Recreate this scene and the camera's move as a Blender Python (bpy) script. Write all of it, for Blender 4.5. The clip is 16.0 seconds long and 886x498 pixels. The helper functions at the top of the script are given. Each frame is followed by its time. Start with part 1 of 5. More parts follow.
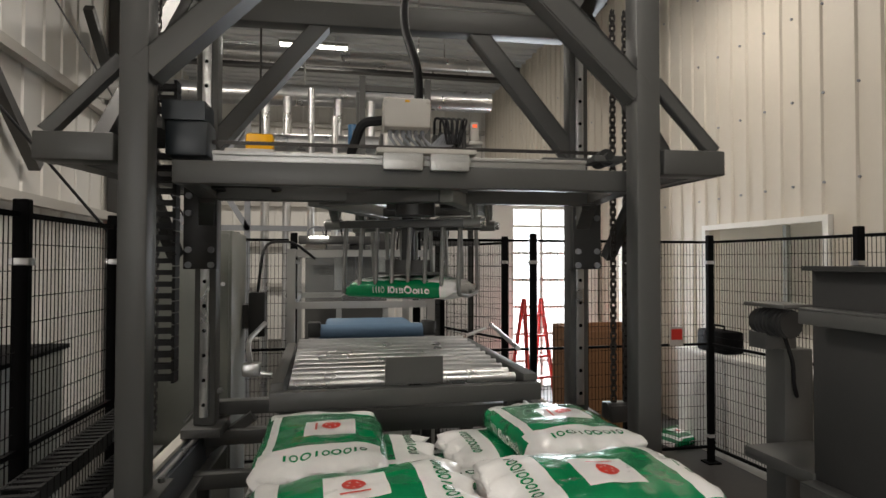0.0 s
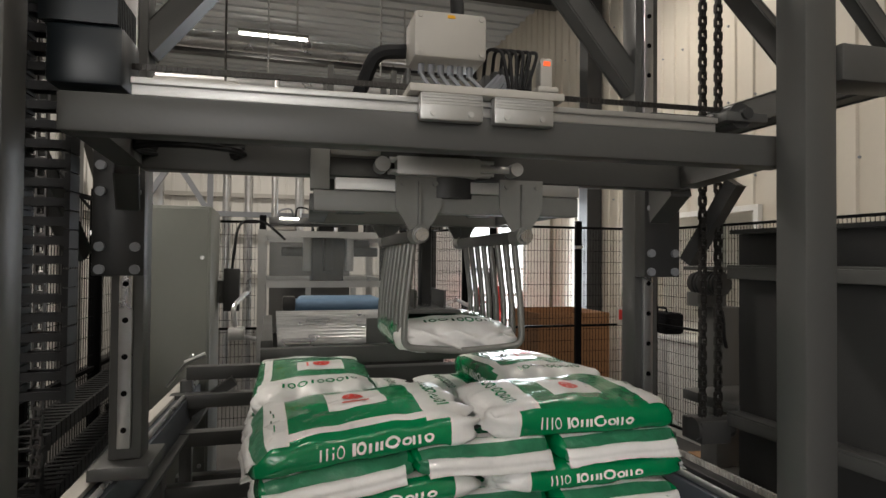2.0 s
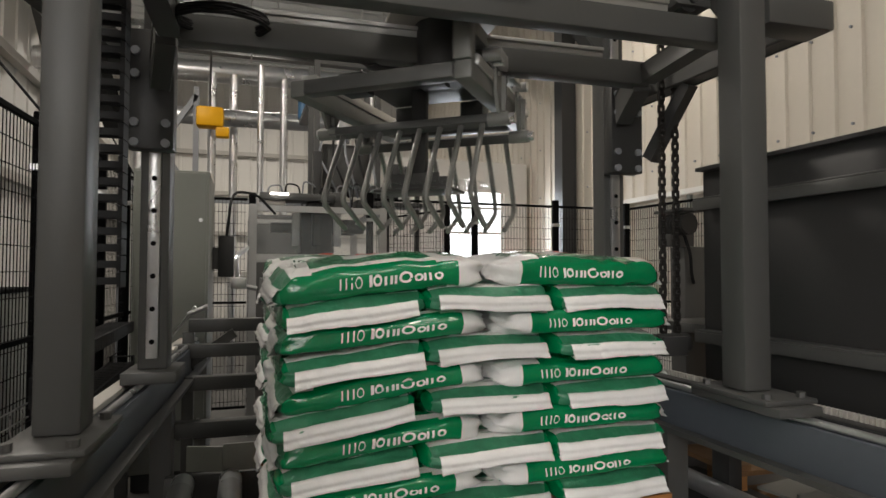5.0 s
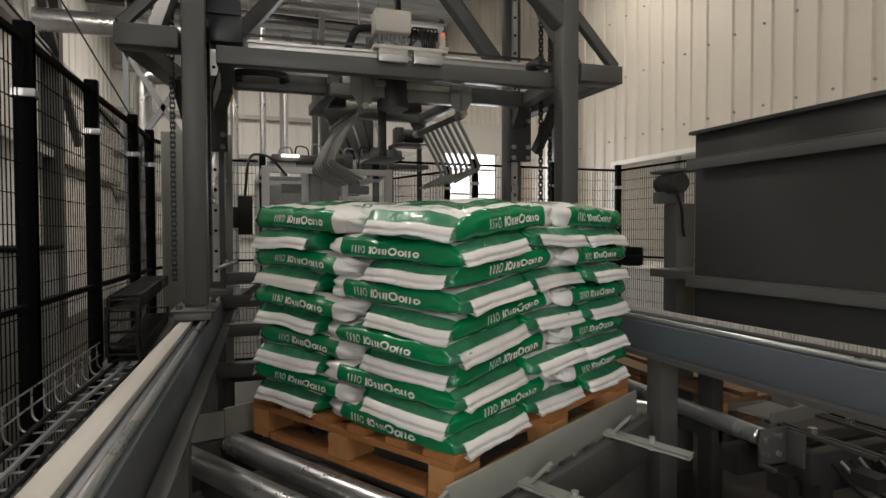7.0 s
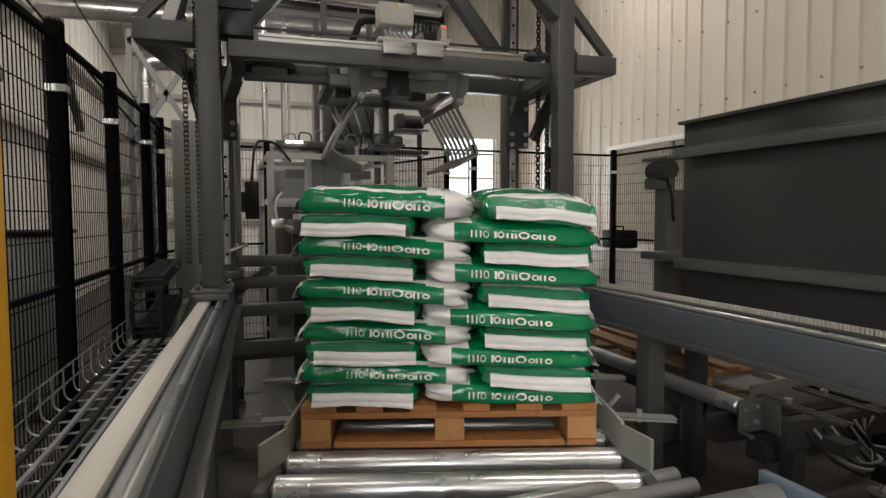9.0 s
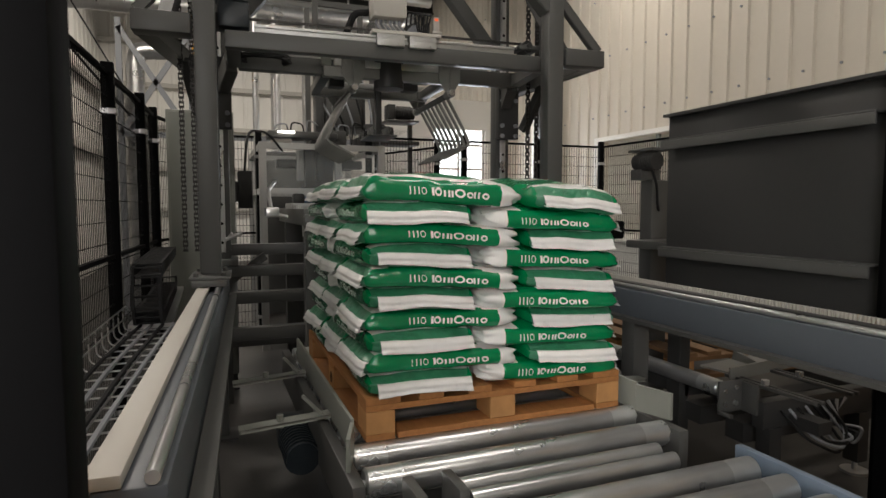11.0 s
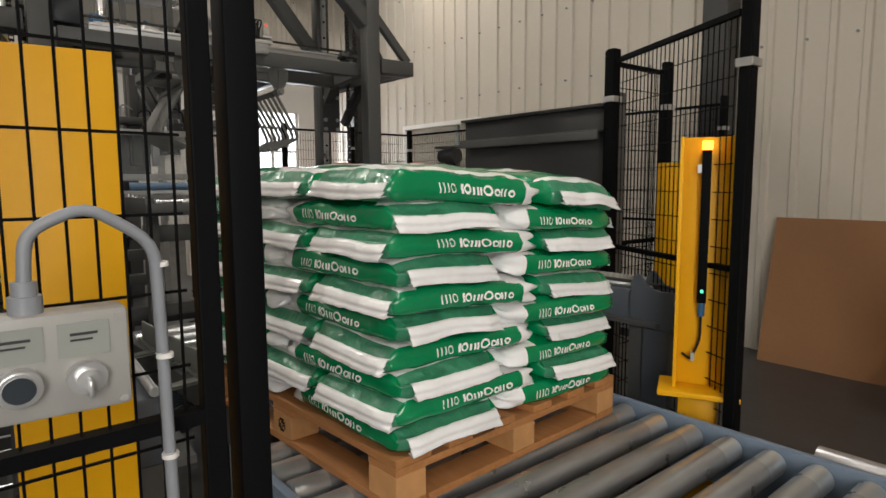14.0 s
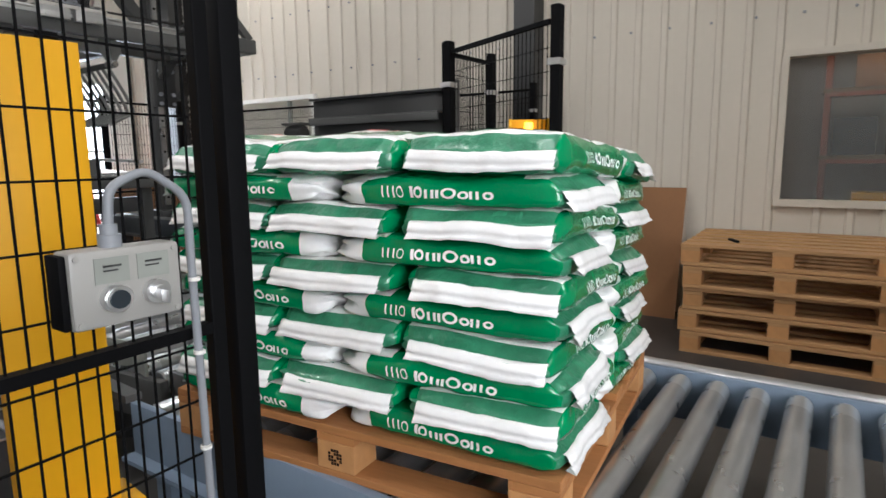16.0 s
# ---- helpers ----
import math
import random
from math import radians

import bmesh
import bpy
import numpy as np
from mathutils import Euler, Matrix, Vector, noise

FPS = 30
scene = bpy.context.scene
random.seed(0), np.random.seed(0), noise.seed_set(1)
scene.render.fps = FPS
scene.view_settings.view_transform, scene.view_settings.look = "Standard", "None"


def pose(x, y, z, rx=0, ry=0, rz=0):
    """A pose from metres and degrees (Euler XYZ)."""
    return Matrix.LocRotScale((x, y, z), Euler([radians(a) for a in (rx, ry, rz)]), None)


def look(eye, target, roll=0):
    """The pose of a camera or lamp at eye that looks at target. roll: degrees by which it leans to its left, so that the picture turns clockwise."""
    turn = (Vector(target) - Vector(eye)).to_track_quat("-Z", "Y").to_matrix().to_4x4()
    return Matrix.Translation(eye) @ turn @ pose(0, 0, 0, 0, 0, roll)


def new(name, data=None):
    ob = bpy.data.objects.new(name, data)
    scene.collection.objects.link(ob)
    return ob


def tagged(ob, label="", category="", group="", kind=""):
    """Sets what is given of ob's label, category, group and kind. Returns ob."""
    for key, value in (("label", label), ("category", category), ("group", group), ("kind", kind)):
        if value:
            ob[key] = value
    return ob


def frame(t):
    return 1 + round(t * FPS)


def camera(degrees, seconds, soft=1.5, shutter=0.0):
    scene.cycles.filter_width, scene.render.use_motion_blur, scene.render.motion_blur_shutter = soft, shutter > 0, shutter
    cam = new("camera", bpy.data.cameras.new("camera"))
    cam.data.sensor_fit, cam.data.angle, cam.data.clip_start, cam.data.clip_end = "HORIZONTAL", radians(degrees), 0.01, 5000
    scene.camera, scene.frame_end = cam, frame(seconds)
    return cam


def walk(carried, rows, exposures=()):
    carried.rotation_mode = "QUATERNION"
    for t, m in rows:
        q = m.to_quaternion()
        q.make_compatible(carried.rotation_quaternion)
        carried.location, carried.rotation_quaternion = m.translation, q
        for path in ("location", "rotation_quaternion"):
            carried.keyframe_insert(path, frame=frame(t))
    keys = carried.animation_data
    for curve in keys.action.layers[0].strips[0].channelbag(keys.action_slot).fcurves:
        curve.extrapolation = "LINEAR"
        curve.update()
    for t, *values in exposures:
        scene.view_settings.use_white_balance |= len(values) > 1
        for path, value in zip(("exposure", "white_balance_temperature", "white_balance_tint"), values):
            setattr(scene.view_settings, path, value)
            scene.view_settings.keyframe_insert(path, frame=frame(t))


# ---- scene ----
cam = camera(73.0, 16.0, shutter=0.35)
PATH = [
    (0, (-0.322, -1.389, 1.726), (0.119, 0.806, 1.774), 0.1),
    (0.5, (-0.350, -1.427, 1.714), (0.111, 0.765, 1.746), 0.2),
    (1, (-0.417, -1.487, 1.693), (0.096, 0.693, 1.714), 0.5),
    (1.5, (-0.440, -1.570, 1.643), (0.108, 0.601, 1.677), 0.6),
    (2, (-0.482, -1.604, 1.597), (0.136, 0.549, 1.639), 0.5),
    (2.5, (-0.514, -1.620, 1.537), (0.161, 0.515, 1.609), 0.0),
    (3, (-0.544, -1.642, 1.476), (0.161, 0.482, 1.579), 0.0),
    (3.5, (-0.572, -1.674, 1.443), (0.145, 0.445, 1.547), 0.4),
    (4, (-0.609, -1.704, 1.384), (0.119, 0.412, 1.495), 0.3),
    (4.5, (-0.609, -1.752, 1.338), (0.102, 0.366, 1.438), 0.1),
    (5, (-0.623, -1.776, 1.300), (0.085, 0.340, 1.378), 0.1),
    (7.5, (-0.906, -2.045, 1.262), (-0.133, 0.056, 1.173), -0.2),
    (8, (-0.925, -2.083, 1.270), (-0.148, 0.016, 1.164), -0.2),
    (8.5, (-0.931, -2.108, 1.271), (-0.157, -0.009, 1.156), -0.1),
    (9, (-0.938, -2.135, 1.272), (-0.168, -0.035, 1.147), -0.2),
    (11.5, (-1.036, -2.253, 1.261), (-0.183, -0.190, 1.086), 0.1),
    (12, (-1.115, -2.326, 1.279), (-0.080, -0.349, 1.080), 0.4),
    (12.5, (-1.171, -2.415, 1.299), (0.000, -0.517, 1.086), 0.0),
    (13, (-1.256, -2.518, 1.320), (0.012, -0.684, 1.095), -0.2),
    (13.5, (-1.317, -2.610, 1.329), (0.021, -0.828, 1.098), -0.5),
    (14, (-1.386, -2.657, 1.327), (0.031, -0.939, 1.083), -0.3),
    (14.5, (-1.450, -2.710, 1.318), (0.031, -1.049, 1.061), -0.1),
    (15, (-1.555, -2.716, 1.322), (0.048, -1.178, 1.037), 0.1),
    (15.5, (-1.676, -2.703, 1.318), (0.080, -1.347, 1.009), 0.1),
    (16, (-1.781, -2.783, 1.315), (0.064, -1.557, 0.982), -0.6),
]
walk(cam, [(t, look(eye, target, roll)) for t, eye, target, roll in PATH], exposures=[(0, -0.06, 6500, 10), (13, -0.06, 6500, 10), (14, -0.08, 6480, 10), (15, 0.02, 6250, 10), (16, 0.36, 5850, 10)])

# ---- world, lights ----
world = bpy.data.worlds.new("world")
scene.world = world
world.use_nodes = True
wn = world.node_tree
sky = wn.nodes.new("ShaderNodeTexSky")
sky.sky_type, sky.sun_disc, sky.sun_elevation, sky.sun_rotation = "NISHITA", False, radians(35), radians(60)
wn.links.new(sky.outputs["Color"], wn.nodes["Background"].inputs["Color"])
wn.nodes["Background"].inputs["Strength"].default_value = 0.12


def area_lamp(x, y, z, sx, sy, watts, color, target):
    la = bpy.data.lights.new("area_light", "AREA")
    la.shape, la.size, la.size_y, la.energy, la.color = "RECTANGLE", sx, sy, watts, color
    ob = new("area_light", la)
    ob.matrix_world = look((x, y, z), target)
    return ob


LAMPS = [(-0.49, 9.0, 5.41, 130), (1.0, -0.6, 4.6, 29), (-1.9, -1.8, 4.6, 18), (0.4, -4.2, 4.6, 52), (-2.2, 2.4, 4.6, 115), (2.2, 3.2, 4.6, 36)]
for lx, ly, lz, watts in LAMPS:
    area_lamp(lx, ly, lz - 0.06, 1.1, 0.28, watts, (1.0, 0.92, 0.82), (lx, ly, 0))
# daylight through the doorway and the window beside the door
area_lamp(2.75, 6.25, 1.3, 1.1, 2.2, 70, (0.86, 0.93, 1.0), (1.5, 2.0, 1.0))
# unseen fill lamp added behind the camera to brighten the stacked bags
stack_fill = area_lamp(-2.7, -4.7, 2.0, 2.4, 2.4, 38, (1.0, 0.97, 0.93), (0.0, -0.8, 0.75))
stack_fill.data.spread = radians(75)

# ---- materials ----


def mat(name, color, rough=0.5, metal=0.0, grain=0.06, scale=14.0, bump=0.05, stain=0.12, stain_scale=1.6, coat=0.0, stretch=(1, 1, 1), emit=0.0, spec=0.5):
    m = bpy.data.materials.new(name)
    m.use_nodes = True
    nt = m.node_tree
    b = nt.nodes["Principled BSDF"]
    b.inputs["Roughness"].default_value, b.inputs["Metallic"].default_value = rough, metal
    b.inputs["Coat Weight"].default_value, b.inputs["Specular IOR Level"].default_value = coat, spec
    tc = nt.nodes.new("ShaderNodeTexCoord")
    mp = nt.nodes.new("ShaderNodeMapping")
    mp.inputs["Scale"].default_value = stretch
    nt.links.new(tc.outputs["Object"], mp.inputs["Vector"])
    info = nt.nodes.new("ShaderNodeObjectInfo")
    fine = nt.nodes.new("ShaderNodeTexNoise")
    fine.inputs["Scale"].default_value, fine.inputs["Detail"].default_value = scale, 6
    wide = nt.nodes.new("ShaderNodeTexNoise")
    wide.inputs["Scale"].default_value, wide.inputs["Detail"].default_value = stain_scale, 5
    nt.links.new(mp.outputs[0], fine.inputs["Vector"])
    nt.links.new(tc.outputs["Object"], wide.inputs["Vector"])
    mx = nt.nodes.new("ShaderNodeMath")
    mx.operation = "MULTIPLY_ADD"
    mx.inputs[1].default_value = grain * 2
    nt.links.new(fine.outputs["Fac"], mx.inputs[0])
    my = nt.nodes.new("ShaderNodeMath")
    my.operation = "MULTIPLY_ADD"
    my.inputs[1].default_value, my.inputs[2].default_value = stain * 2, 1 - grain - stain
    nt.links.new(wide.outputs["Fac"], my.inputs[0])
    nt.links.new(my.outputs[0], mx.inputs[2])
    mz = nt.nodes.new("ShaderNodeMath")
    mz.operation = "MULTIPLY_ADD"
    mz.inputs[1].default_value, mz.inputs[2].default_value = 0.12, -0.06
    nt.links.new(info.outputs["Random"], mz.inputs[0])
    ad = nt.nodes.new("ShaderNodeMath")
    nt.links.new(mx.outputs[0], ad.inputs[0])
    nt.links.new(mz.outputs[0], ad.inputs[1])
    hs = nt.nodes.new("ShaderNodeHueSaturation")
    hs.inputs["Color"].default_value = (*color, 1)
    nt.links.new(ad.outputs[0], hs.inputs["Value"])
    nt.links.new(hs.outputs[0], b.inputs["Base Color"])
    rr = nt.nodes.new("ShaderNodeMath")
    rr.operation = "MULTIPLY_ADD"
    rr.inputs[1].default_value, rr.inputs[2].default_value = 0.25, rough - 0.12
    nt.links.new(wide.outputs["Fac"], rr.inputs[0])
    nt.links.new(rr.outputs[0], b.inputs["Roughness"])
    if bump:
        bp = nt.nodes.new("ShaderNodeBump")
        bp.inputs["Strength"].default_value, bp.inputs["Distance"].default_value = bump, 0.01
        nt.links.new(fine.outputs["Fac"], bp.inputs["Height"])
        nt.links.new(bp.outputs[0], b.inputs["Normal"])
    if emit:
        b.inputs["Emission Color"].default_value, b.inputs["Emission Strength"].default_value = (*color, 1), emit
    return m


GREY = mat("grey_paint", (0.075, 0.075, 0.073), 0.4, 0, 0.04, 60, 0.03, 0.12, spec=0.4)
GREY_DARK = mat("dark_grey_paint", (0.036, 0.036, 0.036), 0.42, 0, 0.06, 60, 0.03, 0.18, spec=0.35)
GREY_LIGHT = mat("light_grey_enamel", (0.25, 0.26, 0.235), 0.4, 0, 0.03, 40, 0.02, 0.06)
TINE = mat("worn_tine_steel", (0.2, 0.2, 0.19), 0.38, 0.35, 0.1, 40, 0.04, 0.2, 8)
MIDGREY = mat("mid_grey_paint", (0.19, 0.19, 0.18), 0.4, 0, 0.05, 60, 0.03, 0.14, spec=0.4)
# light grey plastic of the button box, its shade put into the colour
BOXGREY_SHADED = mat("shaded_box_grey", (0.3, 0.29, 0.27), 0.45, 0, 0.02, 40, 0.02, 0.05)
BOXGREY = mat("box_grey", (0.44, 0.42, 0.385), 0.5, 0, 0.02, 40, 0.02, 0.05)
BLUEGREY = mat("conveyor_blue_grey", (0.17, 0.22, 0.29), 0.45, 0, 0.04, 50, 0.03, 0.12)
BLUEGREY_DARK = mat("blue_grey_paint", (0.075, 0.085, 0.1), 0.42, 0, 0.05, 50, 0.03, 0.15)
BLACK = mat("black_powder_coat", (0.0045, 0.0045, 0.005), 0.6, 0, 0.05, 80, 0.04, 0.1, spec=0.05)
RUBBER = mat("black_plastic", (0.012, 0.012, 0.013), 0.6, 0, 0.05, 60, 0.05, 0.1, spec=0.25)
YELLOW = mat("yellow_paint", (0.76, 0.38, 0.004), 0.45, 0, 0.03, 40, 0.03, 0.06, spec=0.25)
STEEL = mat("galvanised_steel", (0.62, 0.62, 0.62), 0.3, 0.9, 0.12, 22, 0.05, 0.14, 5)
ROLLER = mat("roller_steel", (0.5, 0.51, 0.52), 0.3, 0.85, 0.2, 9, 0.04, 0.25, 6, stretch=(0.5, 6, 6))
ALU = mat("aluminium", (0.5, 0.5, 0.49), 0.45, 0.8, 0.06, 60, 0.03, 0.08)
CHAIN = mat("chain_steel", (0.045, 0.042, 0.04), 0.42, 0.7, 0.1, 60, 0.05, 0.1)
ROLLER_END = mat("roller_bright_end", (0.66, 0.68, 0.69), 0.28, 0.85, 0.08, 12, 0.03, 0.12, 6)
WOOD = mat("pallet_wood", (0.35, 0.15, 0.047), 0.7, 0, 0.28, 5, 0.25, 0.2, 3, stretch=(1.5, 14, 14))
WOOD_OLD = mat("aged_brown_wood", (0.2, 0.11, 0.05), 0.75, 0, 0.2, 5, 0.25, 0.2, 3, stretch=(1.5, 14, 14))
WOOD_PALE = mat("pale_wood", (0.42, 0.235, 0.1), 0.75, 0, 0.16, 5, 0.25, 0.15, 3, stretch=(1.5, 14, 14))
WOOD_END = mat("block_wood", (0.46, 0.23, 0.085), 0.75, 0, 0.22, 18, 0.25, 0.2, 6)
CARD = mat("cardboard", (0.27, 0.13, 0.055), 0.8, 0, 0.06, 30, 0.05, 0.1)
WALLW = mat("white_wall_sheet", (0.60, 0.55, 0.47), 0.5, 0, 0.03, 20, 0.02, 0.07, 0.7)
WALLL = mat("white_wall_liner", (0.72, 0.70, 0.66), 0.55, 0, 0.04, 3, 0.12, 0.08, 0.9)
CEIL = mat("grey_roof_deck", (0.6, 0.62, 0.63), 0.6, 0, 0.05, 6, 0.05, 0.12)
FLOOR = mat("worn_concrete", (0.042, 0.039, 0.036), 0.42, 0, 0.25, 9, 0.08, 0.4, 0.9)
GREEN = mat("bag_green_film", (0.0, 0.205, 0.07), 0.2, 0, 0.10, 26, 0.35, 0.14, 7, coat=0.35)
GREEN_DULL = mat("bag_green_crinkled", (0.035, 0.20, 0.105), 0.32, 0, 0.35, 34, 0.8, 0.25, 12, coat=0.2)
WHITE = mat("bag_white_film", (0.80, 0.79, 0.78), 0.3, 0, 0.06, 24, 0.5, 0.06, 6, coat=0.25)
INK = mat("bag_white_print", (0.84, 0.85, 0.83), 0.3, 0, 0.02, 20, 0.1, 0.03)
RED = mat("red_print", (0.62, 0.05, 0.035), 0.4, 0, 0.05, 20, 0.1, 0.05)
BELT = mat("blue_belt", (0.10, 0.17, 0.26), 0.55, 0, 0.1, 30, 0.06, 0.15)
ORANGE = mat("orange_display", (0.9, 0.12, 0.03), 0.5, 0, 0, 10, 0, 0, emit=0.8)
LAMPGLOW = mat("lamp_glow", (1.0, 0.94, 0.84), 0.5, 0, 0, 10, 0, 0, emit=9.0)
DAY = mat("daylight_glow", (0.95, 0.98, 1.0), 0.5, 0, 0, 10, 0, 0, emit=2.6)
LED = mat("green_led", (0.1, 1.0, 0.4), 0.5, 0, 0, 10, 0, 0, emit=3.0)
BEACON = mat("amber_glow", (1.0, 0.55, 0.04), 0.4, 0, 0, 10, 0, 0, emit=4.0)
MOTORBLUE = mat("motor_dark_blue", (0.012, 0.018, 0.024), 0.4, 0, 0.05, 40, 0.03, 0.1)
PIPEBLUE = mat("blue_hose", (0.03, 0.12, 0.25), 0.4, 0, 0.05, 40, 0.03, 0.1)
CABLE = mat("grey_cable", (0.24, 0.25, 0.27), 0.45, 0, 0.05, 40, 0.03, 0.08)
WARMRED = mat("red_paint", (0.55, 0.03, 0.02), 0.45, 0, 0.05, 40, 0.03, 0.1)

CARD_WALL = mat("tan_room_wall", (0.34, 0.29, 0.24), 0.7, 0, 0.1, 8, 0.05, 0.25, 1.2)
RACK = mat("rack_rust_red", (0.3, 0.075, 0.03), 0.5, 0, 0.05, 40, 0.03, 0.15)

clear = bpy.data.materials.new("clear_guard")
clear.use_nodes = True
cb = clear.node_tree.nodes["Principled BSDF"]
cb.inputs["Base Color"].default_value, cb.inputs["Roughness"].default_value = (0.85, 0.9, 0.9, 1), 0.08
cb.inputs["Transmission Weight"].default_value, cb.inputs["IOR"].default_value, cb.inputs["Alpha"].default_value = 0.3, 1.1, 0.1

# ---- mesh helpers ----


def box(bm, x0, y0, z0, x1, y1, z1, bevel=0.0):
    r = bmesh.ops.create_cube(bm, size=1.0)["verts"]
    for v in r:
        v.co = Vector(((x0 + x1) / 2 + v.co.x * (x1 - x0), (y0 + y1) / 2 + v.co.y * (y1 - y0), (z0 + z1) / 2 + v.co.z * (z1 - z0)))
    if bevel:
        es = list({e for v in r for e in v.link_edges})
        bmesh.ops.bevel(bm, geom=es, offset=bevel, segments=2, affect="EDGES", profile=0.5)
    return bm


def bar(bm, p, q, w, h, bevel=0.0, up=(0, 0, 1)):
    p, q = Vector(p), Vector(q)
    d = q - p
    n = d.normalized()
    u = Vector(up)
    if abs(n.dot(u)) > 0.98:
        u = Vector((0, 1, 0))
    s = n.cross(u).normalized()
    u = s.cross(n)
    r = bmesh.ops.create_cube(bm, size=1.0)["verts"]
    for v in r:
        v.co = (p + q) / 2 + n * v.co.x * d.length + s * v.co.y * w + u * v.co.z * h
    if bevel:
        es = list({e for v in r for e in v.link_edges})
        bmesh.ops.bevel(bm, geom=es, offset=bevel, segments=2, affect="EDGES", profile=0.5)
    return bm


def rod(bm, p, q, r, seg=12, r2=None):
    p, q = Vector(p), Vector(q)
    d = q - p
    m = Matrix.Translation((p + q) / 2) @ d.to_track_quat("Z", "Y").to_matrix().to_4x4()
    bmesh.ops.create_cone(bm, cap_ends=True, segments=seg, radius1=r, radius2=r if r2 is None else r2, depth=d.length, matrix=m)
    return bm


def tube(bm, pts, r, seg=8):
    """A bent pipe through the points, its corners rounded."""
    pts = [Vector(p) for p in pts]
    path = [pts[0]]
    for a, b, c in zip(pts, pts[1:], pts[2:]):
        k = min((b - a).length, (c - b).length) * 0.35
        s, e = b + (a - b).normalized() * k, b + (c - b).normalized() * k
        path += [s.lerp(b, i / 4).lerp(b.lerp(e, i / 4), i / 4) for i in range(5)]
    path.append(pts[-1])
    rings, side = [], None
    for i, p in enumerate(path):
        d = (path[min(i + 1, len(path) - 1)] - path[max(i - 1, 0)]).normalized()
        side = (side - d * side.dot(d)).normalized() if side else d.orthogonal().normalized()
        up = d.cross(side)
        rings.append([bm.verts.new(p + (side * math.cos(a) + up * math.sin(a)) * r) for a in (2 * math.pi * k / seg for k in range(seg))])
    for a, b in zip(rings, rings[1:]):
        for k in range(seg):
            bm.faces.new((a[k], a[(k + 1) % seg], b[(k + 1) % seg], b[k]))
    bm.faces.new(rings[0][::-1])
    bm.faces.new(rings[-1])
    return bm


def mesh_of(name, bm, mats, smooth=False):
    bmesh.ops.recalc_face_normals(bm, faces=bm.faces)
    me = bpy.data.meshes.new(name)
    bm.to_mesh(me)
    bm.free()
    for m in mats if isinstance(mats, (list, tuple)) else [mats]:
        me.materials.append(m)
    if smooth:
        me.shade_smooth()
        me.set_sharp_from_angle(angle=radians(38))
    return me


def part(name, bm, material, parent=None, label="", smooth=True):
    ob = new(name, mesh_of(name, bm, material, smooth))
    if parent:
        ob.parent = parent
    return tagged(ob, label)


def thing(name, label, category, at=(0, 0, 0), rz=0.0, group="", kind=""):
    ob = new(name)
    ob.empty_display_size = 0.1
    ob.matrix_world = pose(*at, 0, 0, rz)
    return tagged(ob, label, category, group, kind)


def B():
    return bmesh.new()


# ---- the hall ----
XL, XR, YB, YF, ZC = -3.1, 3.5, 12.5, -7.0, 5.6


def ribbed(bm, a, b, z0, z1, step, out, depth=0.018, half=0.02, thick=0.12):
    """An upright sheet wall from a to b with raised ribs towards out."""
    a, b, out = Vector((*a, 0)), Vector((*b, 0)), Vector((*out, 0))
    n = (b - a).normalized()
    L = (b - a).length
    prof, s = [(0.0, 0.0)], 0.06
    while s < L - 0.08:
        prof += [(s - half * 1.6, 0), (s - half, depth), (s + half, depth), (s + half * 1.6, 0)]
        s += step
    prof.append((L, 0.0))
    lo = [bm.verts.new(a + n * t + out * d + Vector((0, 0, z0))) for t, d in prof]
    hi = [bm.verts.new(a + n * t + out * d + Vector((0, 0, z1))) for t, d in prof]
    for i in range(len(prof) - 1):
        bm.faces.new((lo[i], lo[i + 1], hi[i + 1], hi[i]))
    c = (a + b) / 2 - out * (thick / 2 + 0.002) + Vector((0, 0, (z0 + z1) / 2))
    bar(bm, c - n * L / 2, c + n * L / 2, thick, z1 - z0)
    return bm


def structure(name, bm, material, label, category):
    return tagged(part(name, bm, material, None, label, False), "", category, "", "structure")


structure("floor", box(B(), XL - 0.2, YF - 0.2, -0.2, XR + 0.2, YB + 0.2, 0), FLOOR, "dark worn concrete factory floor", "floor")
# the right-hand wall is pierced by a window between two rooms
bm = B()
ribbed(bm, (XR, YF), (XR, -3.75), 0, ZC, 0.21, (-1, 0))
ribbed(bm, (XR, -2.38), (XR, 2.55), 0, ZC, 0.21, (-1, 0))
ribbed(bm, (XR, 2.55), (XR, 4.0), 0, 0.9, 0.21, (-1, 0))
ribbed(bm, (XR, 2.55), (XR, 4.0), 2.05, ZC, 0.21, (-1, 0))
ribbed(bm, (XR, 4.0), (XR, YB), 0, ZC, 0.21, (-1, 0))
ribbed(bm, (XR, -3.75), (XR, -2.38), 0, 0.98, 0.21, (-1, 0))
ribbed(bm, (XR, -3.75), (XR, -2.38), 2.04, ZC, 0.21, (-1, 0))
wall_east = structure("wall_east", bm, WALLW, "cream ribbed metal sheet wall with rows of screws", "wall")
bm = B()
for i in range(60):
    for zz in (2.35, 3.05, 3.75, 4.45):
        y = YB - 0.06 - 0.21 * i * 1.5
        if y > YF:
            rod(bm, (XR - 0.0, y - 0.1, zz), (XR - 0.014, y - 0.1, zz), 0.011, 6)
tagged(part("screw_heads", bm, CABLE, wall_east, "grey screw heads"), kind="stuff")
structure("wall_west", ribbed(B(), (XL, YB), (XL, YF), 0, ZC, 0.42, (1, 0), 0.02), WALLL, "white plastic-lined wall with soft sheen", "wall")
structure("wall_south", ribbed(B(), (XL, YF), (XR, YF), 0, ZC, 0.3, (0, 1)), WALLW, "cream ribbed metal wall", "wall")
bm = B()
ribbed(bm, (XR, YB), (XL, YB), 0, ZC, 0.3, (0, -1))
